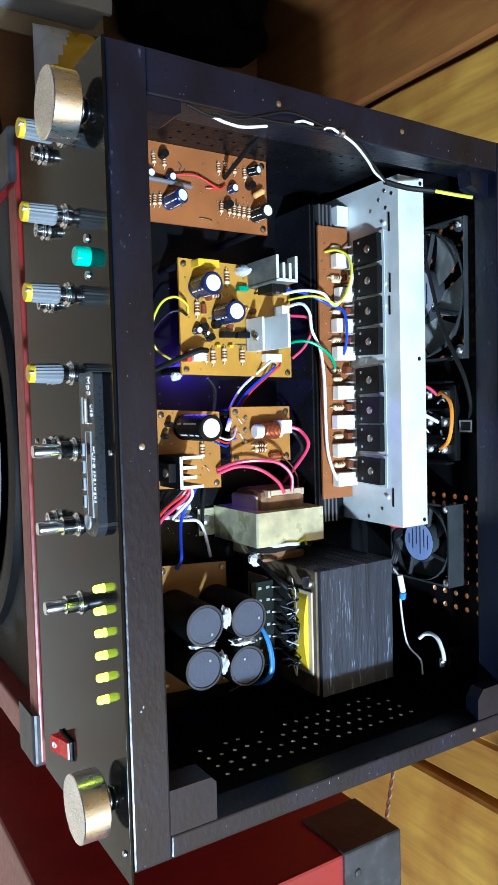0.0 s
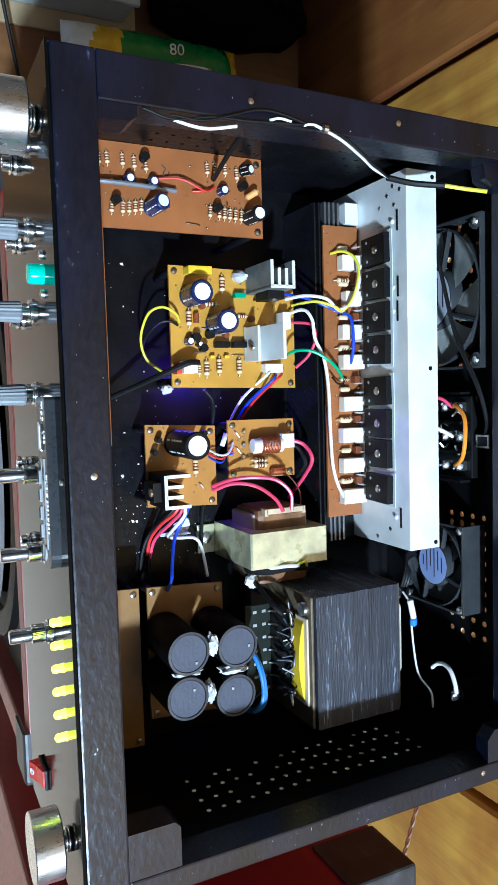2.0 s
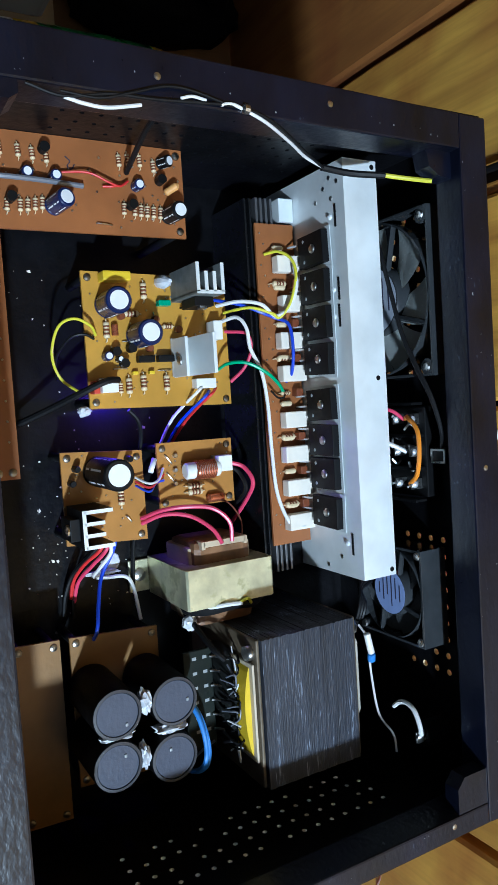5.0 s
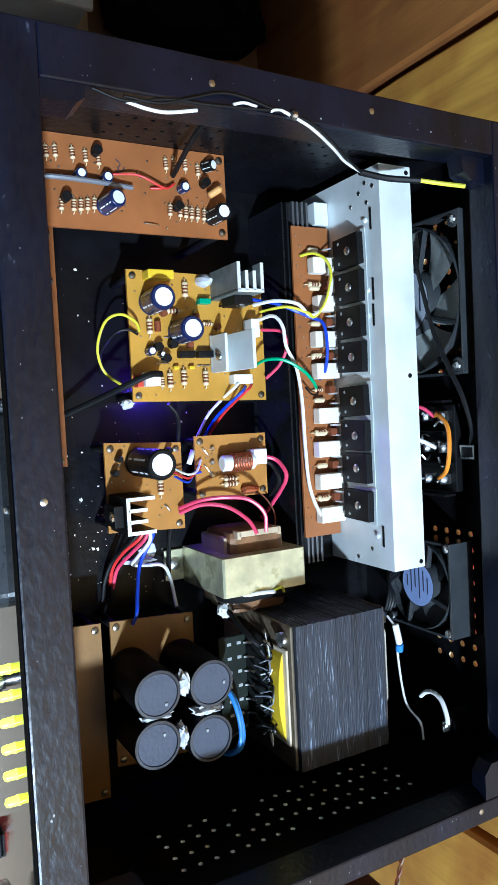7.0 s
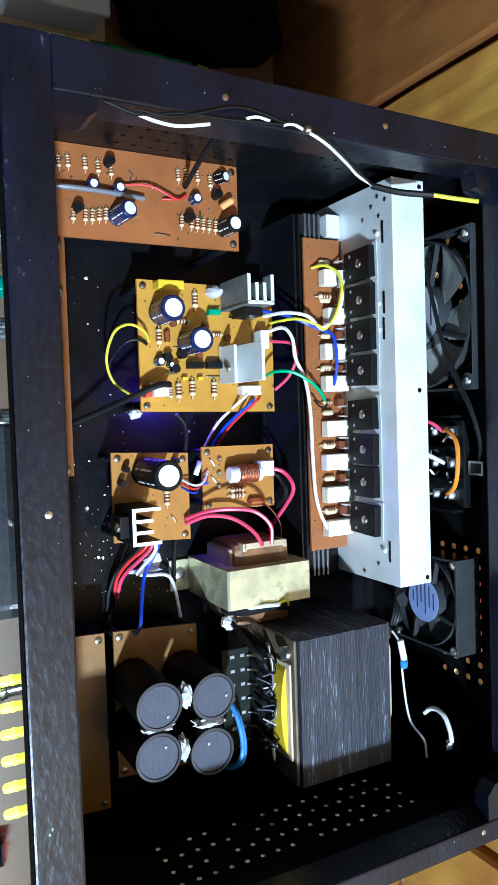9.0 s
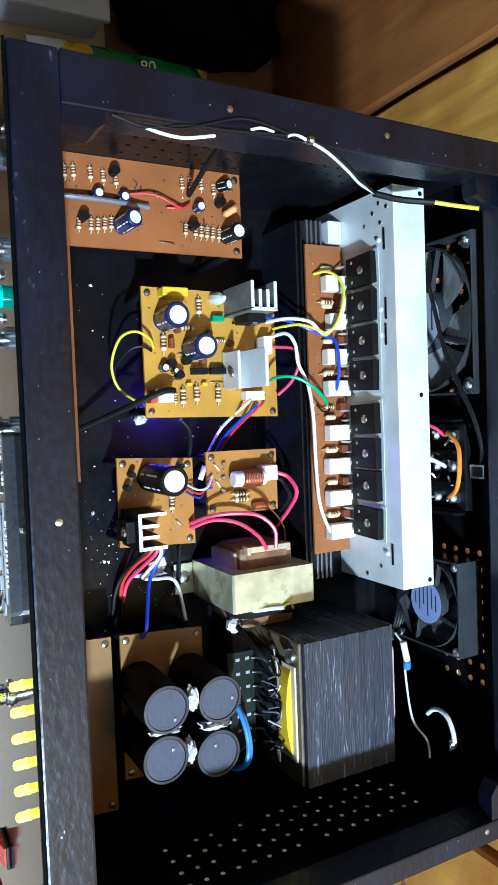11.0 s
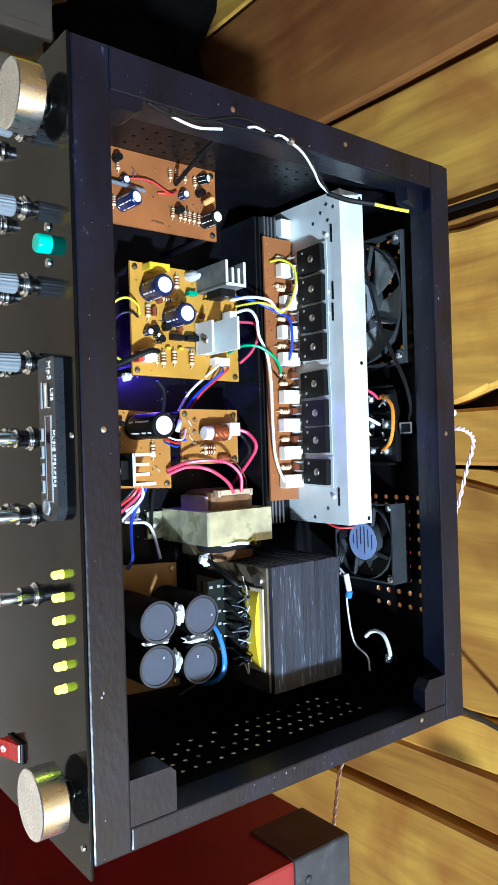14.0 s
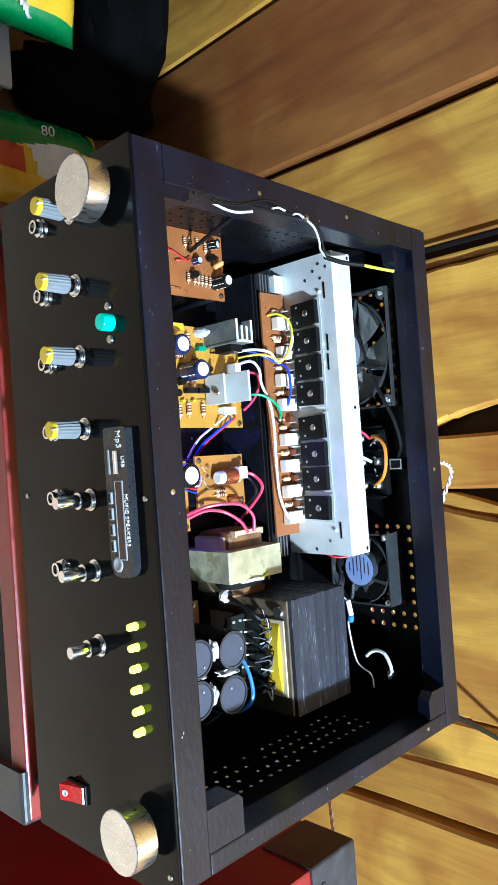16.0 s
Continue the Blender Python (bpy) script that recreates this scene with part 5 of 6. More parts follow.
part("rim", bm, STEEL, so)
fh = thing("fuse_holder", (0.2965, 0.224, 0.085), "black fuse holder with a soldered tag on the back wall", "fuse holder")
part("body", b_cyl(B(), (0.298, 0.2338, 0.092), (0.298, 0.2165, 0.092), 0.0062, n=18, bev=0.0006), BLACKP, fh)
part("tag", b_box(B(), (0.2942, 0.2105, 0.0945), (0.3, 0.2172, 0.0955), 0.0003), STEEL, fh)
part("solder_blob", b_lathe(B(), (0.2961, 0.2125, 0.0954), (0, 0, 1), [(0, 0.0022), (0.0012, 0.002), (0.0022, 0.0008)], 8), STEEL, fh)

# ---- wiring ----
wire("white", [(0.0195, 0.0440, 0.1306), (0.0208, 0.0510, 0.1306), (0.0210, 0.0590, 0.1306), (0.0185, 0.0710, 0.1306)], 0.00075, "white wire lying along the wooden rail")
wire("white", [(0.0142, 0.0860, 0.1310), (0.0130, 0.0905, 0.1312), (0.0135, 0.0960, 0.1310)], 0.00065, "short bare stretch of white wire on the rail")
wire("black", [(0.0170, 0.0320, 0.1306), (0.0195, 0.0440, 0.1309), (0.0165, 0.0600, 0.1309), (0.0160, 0.0750, 0.1309), (0.0150, 0.0900, 0.1309), (0.0140, 0.1080, 0.1309), (0.0165, 0.125, 0.129), (0.0195, 0.15, 0.113), (0.0208, 0.168, 0.101)], 0.0007, "black wire lying along the wooden rail")
wire("black", [(0.0180, 0.0430, 0.1310), (0.0185, 0.0560, 0.1312), (0.0150, 0.0680, 0.1312), (0.0112, 0.0800, 0.1312), (0.0110, 0.0900, 0.1312), (0.0135, 0.1030, 0.1312)], 0.0006, "thin black wire twisted along the wooden rail")
wire("white", [(0.0142, 0.1020, 0.1310), (0.0135, 0.1060, 0.1312), (0.0143, 0.110, 0.1312), (0.0172, 0.122, 0.129), (0.019, 0.14, 0.118), (0.0198, 0.155, 0.107), (0.0208, 0.170, 0.1)], 0.00075, "white wire dropping from the rail to the heat sink")
solid("wire_joint", b_lathe(B(), (0.0142, 0.1105, 0.131), (0.1, 1, 0), [(0, 0.0008), (0.001, 0.0018), (0.003, 0.0018), (0.004, 0.0008)], 10), STEEL, "bare twisted wire joint on the rail", "wire")
wire("black", [(0.0205, 0.168, 0.1), (0.0225, 0.182, 0.1025), (0.0238, 0.197, 0.1085)], 0.0018, "black sleeve round a wire joint", name="sleeve")
wire("yellow", [(0.0238, 0.196, 0.1085), (0.0258, 0.206, 0.1135), (0.0281, 0.2144, 0.1201)], 0.0012, "yellow wire ending at the corner block")
wire("black", [(0.0085, 0.0895, 0.1), (0.0118, 0.0893, 0.086), (0.0175, 0.0922, 0.0575)], 0.0014, "black wire running down the case wall to the tone board")
wire("red", [(0.0202, 0.0625, 0.058), (0.0199, 0.0737, 0.060), (0.0233, 0.0827, 0.0605), (0.0243, 0.0879, 0.0595), (0.0213, 0.0925, 0.058)], 0.0006, "thin red wire on the tone board")
wire("red", [(0.0243, 0.081, 0.057), (0.0243, 0.0855, 0.0585), (0.0225, 0.0915, 0.058)], 0.0006, "thin red wire on the tone board")
wire("grey", [(0.0245, 0.0278, 0.0585), (0.0247, 0.0378, 0.0605), (0.0250, 0.0530, 0.0605), (0.0254, 0.0716, 0.0585)], 0.0013, "grey screened wire across the tone board")
wire("yellow", [(0.0868, 0.0800, 0.0345), (0.0830, 0.0760, 0.0400), (0.0800, 0.0680, 0.0420), (0.0835, 0.0615, 0.0380), (0.0950, 0.0610, 0.0260), (0.1060, 0.0660, 0.0200), (0.1140, 0.0735, 0.0280)], 0.0008, "yellow-green wire looping beside the regulator board")
wire("black", [(0.0885, 0.0790, 0.0345), (0.0865, 0.0740, 0.0360), (0.0880, 0.0680, 0.0330), (0.0960, 0.0640, 0.0220), (0.1060, 0.0660, 0.0130)], 0.0008, "thin black wire looping beside the regulator board")
wire("black", [(0.1085, 0.0870, 0.0420), (0.1090, 0.0800, 0.0450), (0.1135, 0.0700, 0.0400), (0.1200, 0.0580, 0.0280), (0.1270, 0.0430, 0.0160), (0.1310, 0.0300, 0.0100)], 0.0018, "thick black cable plugged into the regulator board")
wire("white", [(0.0730, 0.1440, 0.0360), (0.0722, 0.1510, 0.0470), (0.0745, 0.1600, 0.0540), (0.0800, 0.1690, 0.0525), (0.0760, 0.1755, 0.0560), (0.0660, 0.1785, 0.0590), (0.0560, 0.1790, 0.0570)], 0.0011, "white wire from the regulator board to the driver board")
wire("yellow", [(0.0765, 0.1480, 0.0360), (0.0755, 0.1560, 0.0490), (0.0790, 0.1660, 0.0540), (0.0810, 0.1710, 0.0530), (0.0740, 0.1755, 0.0570), (0.0610, 0.1785, 0.0590), (0.0520, 0.1775, 0.0570), (0.0475, 0.1730, 0.0520), (0.0480, 0.1680, 0.0465)], 0.0009, "yellow wire arching over the driver board")
wire("blue", [(0.0700, 0.1430, 0.0360), (0.0735, 0.1530, 0.0450), (0.0780, 0.1620, 0.0500), (0.0810, 0.1700, 0.0510), (0.0850, 0.1745, 0.0560), (0.0980, 0.1755, 0.0570), (0.1090, 0.1765, 0.0530), (0.1135, 0.1770, 0.0465)], 0.0010, "blue wire along the driver board")
wire("white", [(0.0810, 0.1460, 0.0360), (0.0800, 0.1500, 0.0460), (0.0860, 0.1530, 0.0500), (0.0960, 0.1545, 0.0500), (0.1080, 0.1590, 0.0520), (0.1250, 0.1615, 0.0520), (0.1500, 0.1635, 0.0500), (0.1720, 0.1660, 0.0490), (0.1880, 0.1720, 0.0510), (0.1900, 0.1800, 0.0520)], 0.0011, "white wire running along the front of the heat sink")
wire("pink", [(0.0860, 0.1480, 0.0360), (0.0880, 0.1560, 0.0440), (0.0960, 0.1590, 0.0430), (0.1050, 0.1560, 0.0400), (0.1120, 0.1490, 0.0370)], 0.0010, "pinkish red wire looping back to the regulator board")
wire("green", [(0.1060, 0.1420, 0.0350), (0.1030, 0.1430, 0.0470), (0.1035, 0.1500, 0.0540), (0.1090, 0.1600, 0.0560), (0.1150, 0.1690, 0.0520), (0.1185, 0.1745, 0.0465)], 0.0010, "green wire from the regulator board to the driver board")
wire("black", [(0.1180, 0.1640, 0.0520), (0.1215, 0.1690, 0.0500), (0.1215, 0.1740, 0.0480), (0.1180, 0.1760, 0.0465)], 0.0006, "thin dark wire on the driver board")
for c, dx, dy in (("white", -0.0010, -0.0034), ("blue", 0.0024, -0.0004), ("red", 0.0012, 0.0034)):
    wire(c, [(0.1135 + dx, 0.1375 + dy, 0.0355), (0.1165 + dx, 0.1325 + dy, 0.0400), (0.1235 + dx, 0.1278 + dy, 0.0310), (0.1320 + dx, 0.1252 + dy, 0.0180), (0.1480 + dx, 0.1180 + dy * 0.6, 0.0100)], 0.0009, c + " wire of the bundle dropping from the regulator board")
wire("black", [(0.1230, 0.0990, 0.0200), (0.1290, 0.1040, 0.0190), (0.1390, 0.1065, 0.0140), (0.1550, 0.1040, 0.0110), (0.1750, 0.1035, 0.0095), (0.1950, 0.1000, 0.0085), (0.2160, 0.0985, 0.0085)], 0.0013, "grey wire between the boards and along the floor")
for k in range(3):
    wire(("white", "red", "blue")[k], [(0.1560 + 0.002 * k, 0.0950, 0.0330), (0.1590 + 0.002 * k, 0.0995, 0.0390), (0.1580 + 0.001 * k, 0.1055, 0.0370 - 0.002 * k), (0.1530 + 0.003 * k, 0.1100, 0.0330)], 0.0007, ("white", "red", "blue")[k] + " wire crossing between two brown boards")
solid("sleeve", b_cyl(B(), (0.1475, 0.1045, 0.036), (0.154, 0.1015, 0.037), 0.0014, n=10), CAPALU, "silver sleeve between the brown boards", "wire")
wire("pink", [(0.1765, 0.0965, 0.0330), (0.1725, 0.1040, 0.0420), (0.1715, 0.1150, 0.0480), (0.1735, 0.1270, 0.0510), (0.1810, 0.1350, 0.0525), (0.1910, 0.1365, 0.0510)], 0.0012, "pinkish red wire to the small transformer")
wire("pink", [(0.1790, 0.0965, 0.0330), (0.1750, 0.1060, 0.0400), (0.1770, 0.1180, 0.0440), (0.1840, 0.1270, 0.0490), (0.1915, 0.1310, 0.0510)], 0.0012, "pinkish red wire to the small transformer")
wire("brown", [(0.1715, 0.1370, 0.0320), (0.1740, 0.1430, 0.0370), (0.1830, 0.1480, 0.0400), (0.1920, 0.1460, 0.0440)], 0.0005, "thin brown winding wire")
wire("pink", [(0.1530, 0.1440, 0.0370), (0.1560, 0.1515, 0.0400), (0.1640, 0.1545, 0.0440), (0.1740, 0.1545, 0.0360), (0.1900, 0.1540, 0.0160)], 0.0013, "pinkish red wire from the filter board to the floor")
wire("black", [(0.1550, 0.1450, 0.0350), (0.1590, 0.1500, 0.0380), (0.1690, 0.1525, 0.0390), (0.1830, 0.1515, 0.0160)], 0.0013, "black wire from the filter board to the floor")
for c, x0, pts in (("red", 0.183, [(0.190, 0.0760, 0.028), (0.197, 0.0705, 0.020), (0.206, 0.067, 0.011), (0.216, 0.0655, 0.008)]),
                   ("pink", 0.184, [(0.190, 0.0785, 0.030), (0.198, 0.0735, 0.022), (0.207, 0.069, 0.012), (0.218, 0.067, 0.008)]),
                   ("white", 0.184, [(0.191, 0.0810, 0.030), (0.200, 0.0770, 0.022), (0.2055, 0.0765, 0.014), (0.2075, 0.084, 0.012), (0.2085, 0.093, 0.012), (0.214, 0.0965, 0.014), (0.2295, 0.0965, 0.022)]),
                   ("blue", 0.185, [(0.192, 0.0830, 0.026), (0.204, 0.0770, 0.024), (0.216, 0.0720, 0.032), (0.2245, 0.0690, 0.038), (0.2305, 0.0680, 0.034)]),
                   ("black", 0.183, [(0.192, 0.0730, 0.024), (0.203, 0.0665, 0.012), (0.214, 0.063, 0.008), (0.224, 0.0615, 0.008)]),
                   ("black", 0.184, [(0.193, 0.0850, 0.018), (0.203, 0.0720, 0.010), (0.214, 0.0670, 0.008), (0.226, 0.0660, 0.008)])):
    wire(c, [(x0, 0.0800 + (0.004 if c == "blue" else 0), 0.0300)] + pts, 0.0011 if c != "black" else 0.0014, c + " wire of the bundle under the supply board")
solid("glue_patch", b_lathe(B(), (0.2015, 0.0885, 0.004), (0.05, 0, 1), [(0, 0.0055), (0.0006, 0.005), (0.001, 0.002)], 9), HOTGLUE, "smear of clear glue on the case floor", "glue", "glue beads")
for dx, dy, dz in ((0, 0, 0), (0.0018, 0.0022, -0.002)):
    wire("lightblue", [(0.257 + dx, 0.1010 + dy, 0.060 + dz), (0.2660 + dx, 0.1042 + dy, 0.0675 + dz), (0.2785 + dx, 0.1060 + dy, 0.0705 + dz), (0.2880 + dx, 0.1048 + dy, 0.0700 + dz), (0.2960 + dx, 0.1035 + dy, 0.0580 + dz), (0.2990 + dx, 0.1030 + dy, 0.0400 + dz)], 0.0013, "thick blue lead beside the reservoir capacitors")
wire("black", [(0.2180, 0.1200, 0.0300), (0.2225, 0.1130, 0.0420), (0.2235, 0.1200, 0.0500), (0.2220, 0.1330, 0.0540), (0.2235, 0.1450, 0.0520), (0.2250, 0.1560, 0.0400)], 0.0030, "thick black sleeved lead between the transformers")
wire("white", [(0.2230, 0.1130, 0.0380), (0.2215, 0.1210, 0.0520), (0.2205, 0.1290, 0.0570), (0.2215, 0.1370, 0.0560)], 0.0013, "white lead over the small transformer")
wire("yellow", [(0.2210, 0.1360, 0.0560), (0.2195, 0.1400, 0.0575), (0.2225, 0.1425, 0.0555)], 0.0009, "short yellow lead on the small transformer")
wire("grey", [(0.2860, 0.1170, 0.0560), (0.2930, 0.1140, 0.0480), (0.3020, 0.1080, 0.0400), (0.3100, 0.1020, 0.0300)], 0.0008, "thin grey lead from the transformer")
wire("pink", [(0.1300, 0.2085, 0.0790), (0.1318, 0.2140, 0.0850), (0.1365, 0.2200, 0.0870)], 0.0011, "pinkish red wire to the terminal block")
wire("orange", [(0.1365, 0.2205, 0.0875), (0.1355, 0.2165, 0.0940), (0.1420, 0.2150, 0.1020), (0.1540, 0.2145, 0.1030), (0.1640, 0.2170, 0.0980), (0.1695, 0.2210, 0.0880)], 0.0013, "orange wire arching over the terminal block")
wire("white", [(0.1440, 0.2030, 0.0760), (0.1480, 0.2120, 0.0830), (0.1530, 0.2205, 0.0875)], 0.0013, "white wire to the terminal block")
for dx in (0.0, 0.002):
    wire("black", [(0.0420 + dx, 0.2095, 0.0850), (0.0550 + dx, 0.2095, 0.0887), (0.0726 + dx, 0.2098, 0.0936), (0.0928 + dx, 0.2108, 0.0989), (0.1099 + dx, 0.2130, 0.1055), (0.1254 + dx, 0.2170, 0.1105), (0.1408 + dx, 0.2220, 0.1107), (0.1500 + dx * 0.5, 0.2275, 0.1050)], 0.0010, "dark grey fan lead crossing the back wall")
wire("red", [(0.2190, 0.2160, 0.0660), (0.2185, 0.2080, 0.0580), (0.2120, 0.2030, 0.0460)], 0.0008, "thin red fan lead")
for k in range(3):
    wire("black", [(0.2200 + 0.002 * k, 0.2150, 0.0600), (0.2230 + 0.002 * k, 0.2060, 0.0620), (0.2310 + 0.001 * k, 0.2010 + 0.0015 * k, 0.0680), (0.2430, 0.1990 + 0.0015 * k, 0.0640), (0.2540, 0.2000 + 0.0015 * k, 0.0440)], 0.0013, "black lead behind the power transformer")
wire("white", [(0.2420, 0.1975, 0.0700), (0.2480, 0.1985, 0.0760), (0.2560, 0.2010, 0.0740), (0.2646, 0.203, 0.0707), (0.2882, 0.203, 0.0756), (0.2956, 0.203, 0.0866), (0.3043, 0.203, 0.0885)], 0.0007, "white lead from the power transformer")
solid("sleeve", b_cyl(B(), (0.2455, 0.1985, 0.075), (0.2565, 0.2008, 0.0752), 0.0018, n=12, bev=0.0004), WHITEP, "white sleeve on a transformer lead", "wire")
solid("sleeve", b_cyl(B(), (0.2565, 0.2008, 0.0752), (0.261, 0.2018, 0.0735), 0.0021, n=12, bev=0.0004), WIRE["lightblue"], "blue tape on a transformer lead", "wire")
wire("white", [(0.2868, 0.212, 0.0774), (0.2831, 0.212, 0.0819), (0.2817, 0.212, 0.0875), (0.2836, 0.212, 0.0928), (0.2897, 0.212, 0.0963), (0.2952, 0.212, 0.0974)], 0.0014, "white wire arching to the fuse holder")
rnd = random.Random(21)
for k in range(9):
    x0 = 0.2445 + 0.0052 * k
    pts = [(x0, 0.1205, 0.0600), (x0 + rnd.uniform(-0.003, 0.003), 0.1225, 0.0665 + rnd.uniform(-0.002, 0.003)), (x0 + rnd.uniform(-0.004, 0.004), 0.1262, 0.0700 + rnd.uniform(-0.003, 0.001)), (x0 + rnd.uniform(-0.002, 0.005), 0.1285, 0.0640)]
    wire(("black", "black", "grey", "black", "black", "grey")[k % 6], pts, rnd.uniform(0.0004, 0.0008), "short winding lead soldered to the terminal strip", "winding leads")
for k in range(16):
    x0 = 0.2440 + 0.0030 * k
    pts = [(x0, 0.1212 + rnd.uniform(0, 0.002), 0.0640), (x0 + rnd.uniform(-0.004, 0.004), 0.1225 + rnd.uniform(0, 0.002), 0.0700 + rnd.uniform(-0.002, 0.002)), (x0 + rnd.uniform(-0.005, 0.005), 0.1238, 0.0710 + rnd.uniform(-0.003, 0.002)), (x0 + rnd.uniform(-0.006, 0.006), 0.1250, 0.0650)]
    wire(("white", "grey", "black", "grey", "black")[k % 5], pts, rnd.uniform(0.0003, 0.0006), "short tangled winding lead beside the yellow tape", "winding leads")
wire("black", [(0.2260, 0.1180, 0.0200), (0.2310, 0.1150, 0.0480), (0.2380, 0.1160, 0.0640), (0.2430, 0.1200, 0.0680)], 0.0016, "black winding lead beside the power transformer", "winding leads")
wire("brown", [(0.2150, 0.1600, 0.0300), (0.2200, 0.1640, 0.0280), (0.2210, 0.1750, 0.0200), (0.2180, 0.1850, 0.0150)], 0.0008, "thin brown wire near the heat sink end", "winding leads")
# glowing blue indicator under the regulator board
LX, LY = 0.117, 0.093
bl = thing("blue_indicator", (LX, LY, 0.004), "small lit blue indicator near the case floor", "indicator")
part("lens", b_lathe(B(), (LX, LY, 0.0055), (0, 0, 1), [(0, 0.0014), (0.002, 0.0014), (0.003, 0.0006)], 12), LEDB, bl)
part("stem", b_cyl(B(), (LX, LY, 0.004), (LX, LY, 0.0055), 0.0004, n=6), STEEL, bl)
lamp("blue_indicator_light", "POINT", (LX, LY, 0.0160), 0.13, (0.12, 0.05, 1.0), 0.0015)
# specks of paint and swarf on the case floor
bm = B()
rnd = random.Random(12)
for k in range(140):
    x, y = rnd.uniform(0.05, 0.225), rnd.uniform(0.03, 0.155)
    if k > 70:
        x, y = rnd.gauss(0.19, 0.022), rnd.gauss(0.066, 0.018)
    s = rnd.uniform(0.0002, 0.0006) if k % 7 else rnd.uniform(0.0006, 0.0015)
    a = rnd.uniform(0, 6.28)
    b_prism(bm, [(x + s * math.cos(a + j) * rnd.uniform(0.5, 1.3), y + s * math.sin(a + j) * rnd.uniform(0.5, 1.3)) for j in (0, 1.3, 2.6, 4.2)], "z", 0.0041, 0.0044)
solid("paint_chips", bm, CEMENT, "pale chips and dust on the black case floor", "debris", kind="stuff")

rnd = random.Random(77)
bm = B()
for k in range(72):
    side = k % 4
    if side == 0:
        x, y = rnd.uniform(0.0, W), abs(rnd.gauss(0.0, 0.006)) + 0.0012
        y = min(y, 0.014)
    elif side == 1:
        x, y = rnd.uniform(0.02, W), D - rnd.uniform(0.001, 0.0145)
    elif side == 2:
        x, y = rnd.uniform(0.0015, 0.0150), rnd.uniform(0.02, D - 0.02)
    else:
        x, y = W - rnd.uniform(0.0015, 0.0088), rnd.uniform(0.02, D - 0.02)
    q = rnd.uniform(0.0001, 0.00022) if k % 9 else rnd.uniform(0.0003, 0.0005)
    a, l_ = rnd.uniform(0, 6.28), rnd.uniform(1, 2.4)
    b_prism(bm, [(x + q * math.cos(a + j) * rnd.uniform(0.6, 1.2) * l_, y + q * math.sin(a + j) * rnd.uniform(0.6, 1.2)) for j in (0, 1.3, 2.6, 4.2)], "z", H - 0.0002, H + 0.0001)
solid("scuff_flecks", bm, GREYP, "pale flecks where the black rail paint has chipped", "debris", kind="stuff")
for bd, x0, x1, y0, y1, z, n_ in ((Bd, 0.060, 0.119, 0.079, 0.148, ZB, 46), (Cd, 0.144, 0.182, 0.063, 0.098, ZC, 18), (Dd, 0.143, 0.171, 0.111, 0.147, ZC, 16), (A, 0.009, 0.042, 0.030, 0.117, ZA, 44)):
    solder_dots(bd, [(rnd.uniform(x0, x1), rnd.uniform(y0, y1)) for _ in range(n_)], z)
for bd, x, y, z, dx, dy in ((Bd, 0.0765, 0.110, ZB, 0.005, 0.0), (Bd, 0.0900, 0.0935, ZB, 0.0, 0.005), (Bd, 0.1030, 0.0880, ZB, 0.0, 0.006), (Bd, 0.1045, 0.1110, ZB, 0.0, 0.006),
                            (Dd, 0.1470, 0.1120, ZC, 0.004, 0.003), (Dd, 0.1560, 0.1125, ZC, 0.004, 0.003), (Cd, 0.1660, 0.0700, ZC, 0.0, 0.006), (A, 0.0190, 0.0720, ZA, 0.0, 0.006), (A, 0.0280, 0.1000, ZA, 0.005, 0.0)):
    part("wire_link", b_tube(B(), [(x, y, z), (x, y, z + 0.001), (x + dx, y + dy, z + 0.001), (x + dx, y + dy, z)], 0.0003, 5, 3), STEEL, bd)

# ---- behind and beside the amplifier ----
pl = thing("audio_cable", (0.165, 0.25, 0.1), "white and red plugs with a twisted pink and white cord", "cable")
part("white_plug", b_lathe(B(), (0.1450, 0.2385, 0.1135), (0.1, 1, 0.15), [(0, 0.0044), (0.012, 0.0044), (0.014, 0.003), (0.019, 0.0022), (0.02, 0.001)], 16), WHITEP, pl)
part("red_plug", b_lathe(B(), (0.1555, 0.2385, 0.1135), (0.0, 1, 0.1), [(0, 0.0044), (0.010, 0.0044), (0.014, 0.002), (0.016, 0.001)], 16), WIRE["red"], pl)
path = [(0.1560, 0.2530, 0.1145), (0.1580, 0.2690, 0.1160), (0.1655, 0.2790, 0.1150), (0.1840, 0.2920, 0.1000), (0.2090, 0.3020, 0.0850), (0.2390, 0.3080, 0.0700), (0.2570, 0.2980, 0.0700), (0.2750, 0.2800, 0.0500), (0.2850, 0.2700, 0.0100)]
fine = smooth_line(path, 14)
for ph, c in ((0.0, "white"), (math.pi, "palepink")):
    pts = []
    for k, p in enumerate(fine):
        a = k * 0.75 + ph
        pts.append(p + Vector((math.cos(a), 0.0, math.sin(a))) * 0.0009)
    part("conductor", b_tube(B(), pts, 0.0008, 6, 1), WIRE[c], pl)
cord = thing("twisted_cord", (0.45, 0.24, 0.0), "white and pink twisted lead behind the red cabinet", "cable")
path = smooth_line([(0.4200, 0.3750, -0.3000), (0.4280, 0.3800, -0.1800), (0.4350, 0.3550, -0.0900), (0.4420, 0.2880, -0.0300), (0.4470, 0.2420, 0.0110), (0.4495, 0.2280, 0.0235)], 20)
for ph in (0.0, math.pi):
    part("conductor", b_tube(B(), [p + Vector((0.3 * math.cos(k * 0.8 + ph), math.cos(k * 0.8 + ph), math.sin(k * 0.8 + ph))) * 0.0009 for k, p in enumerate(path)], 0.0009, 6, 1), WIRE["white"] if ph else WIRE["palepink"], cord)
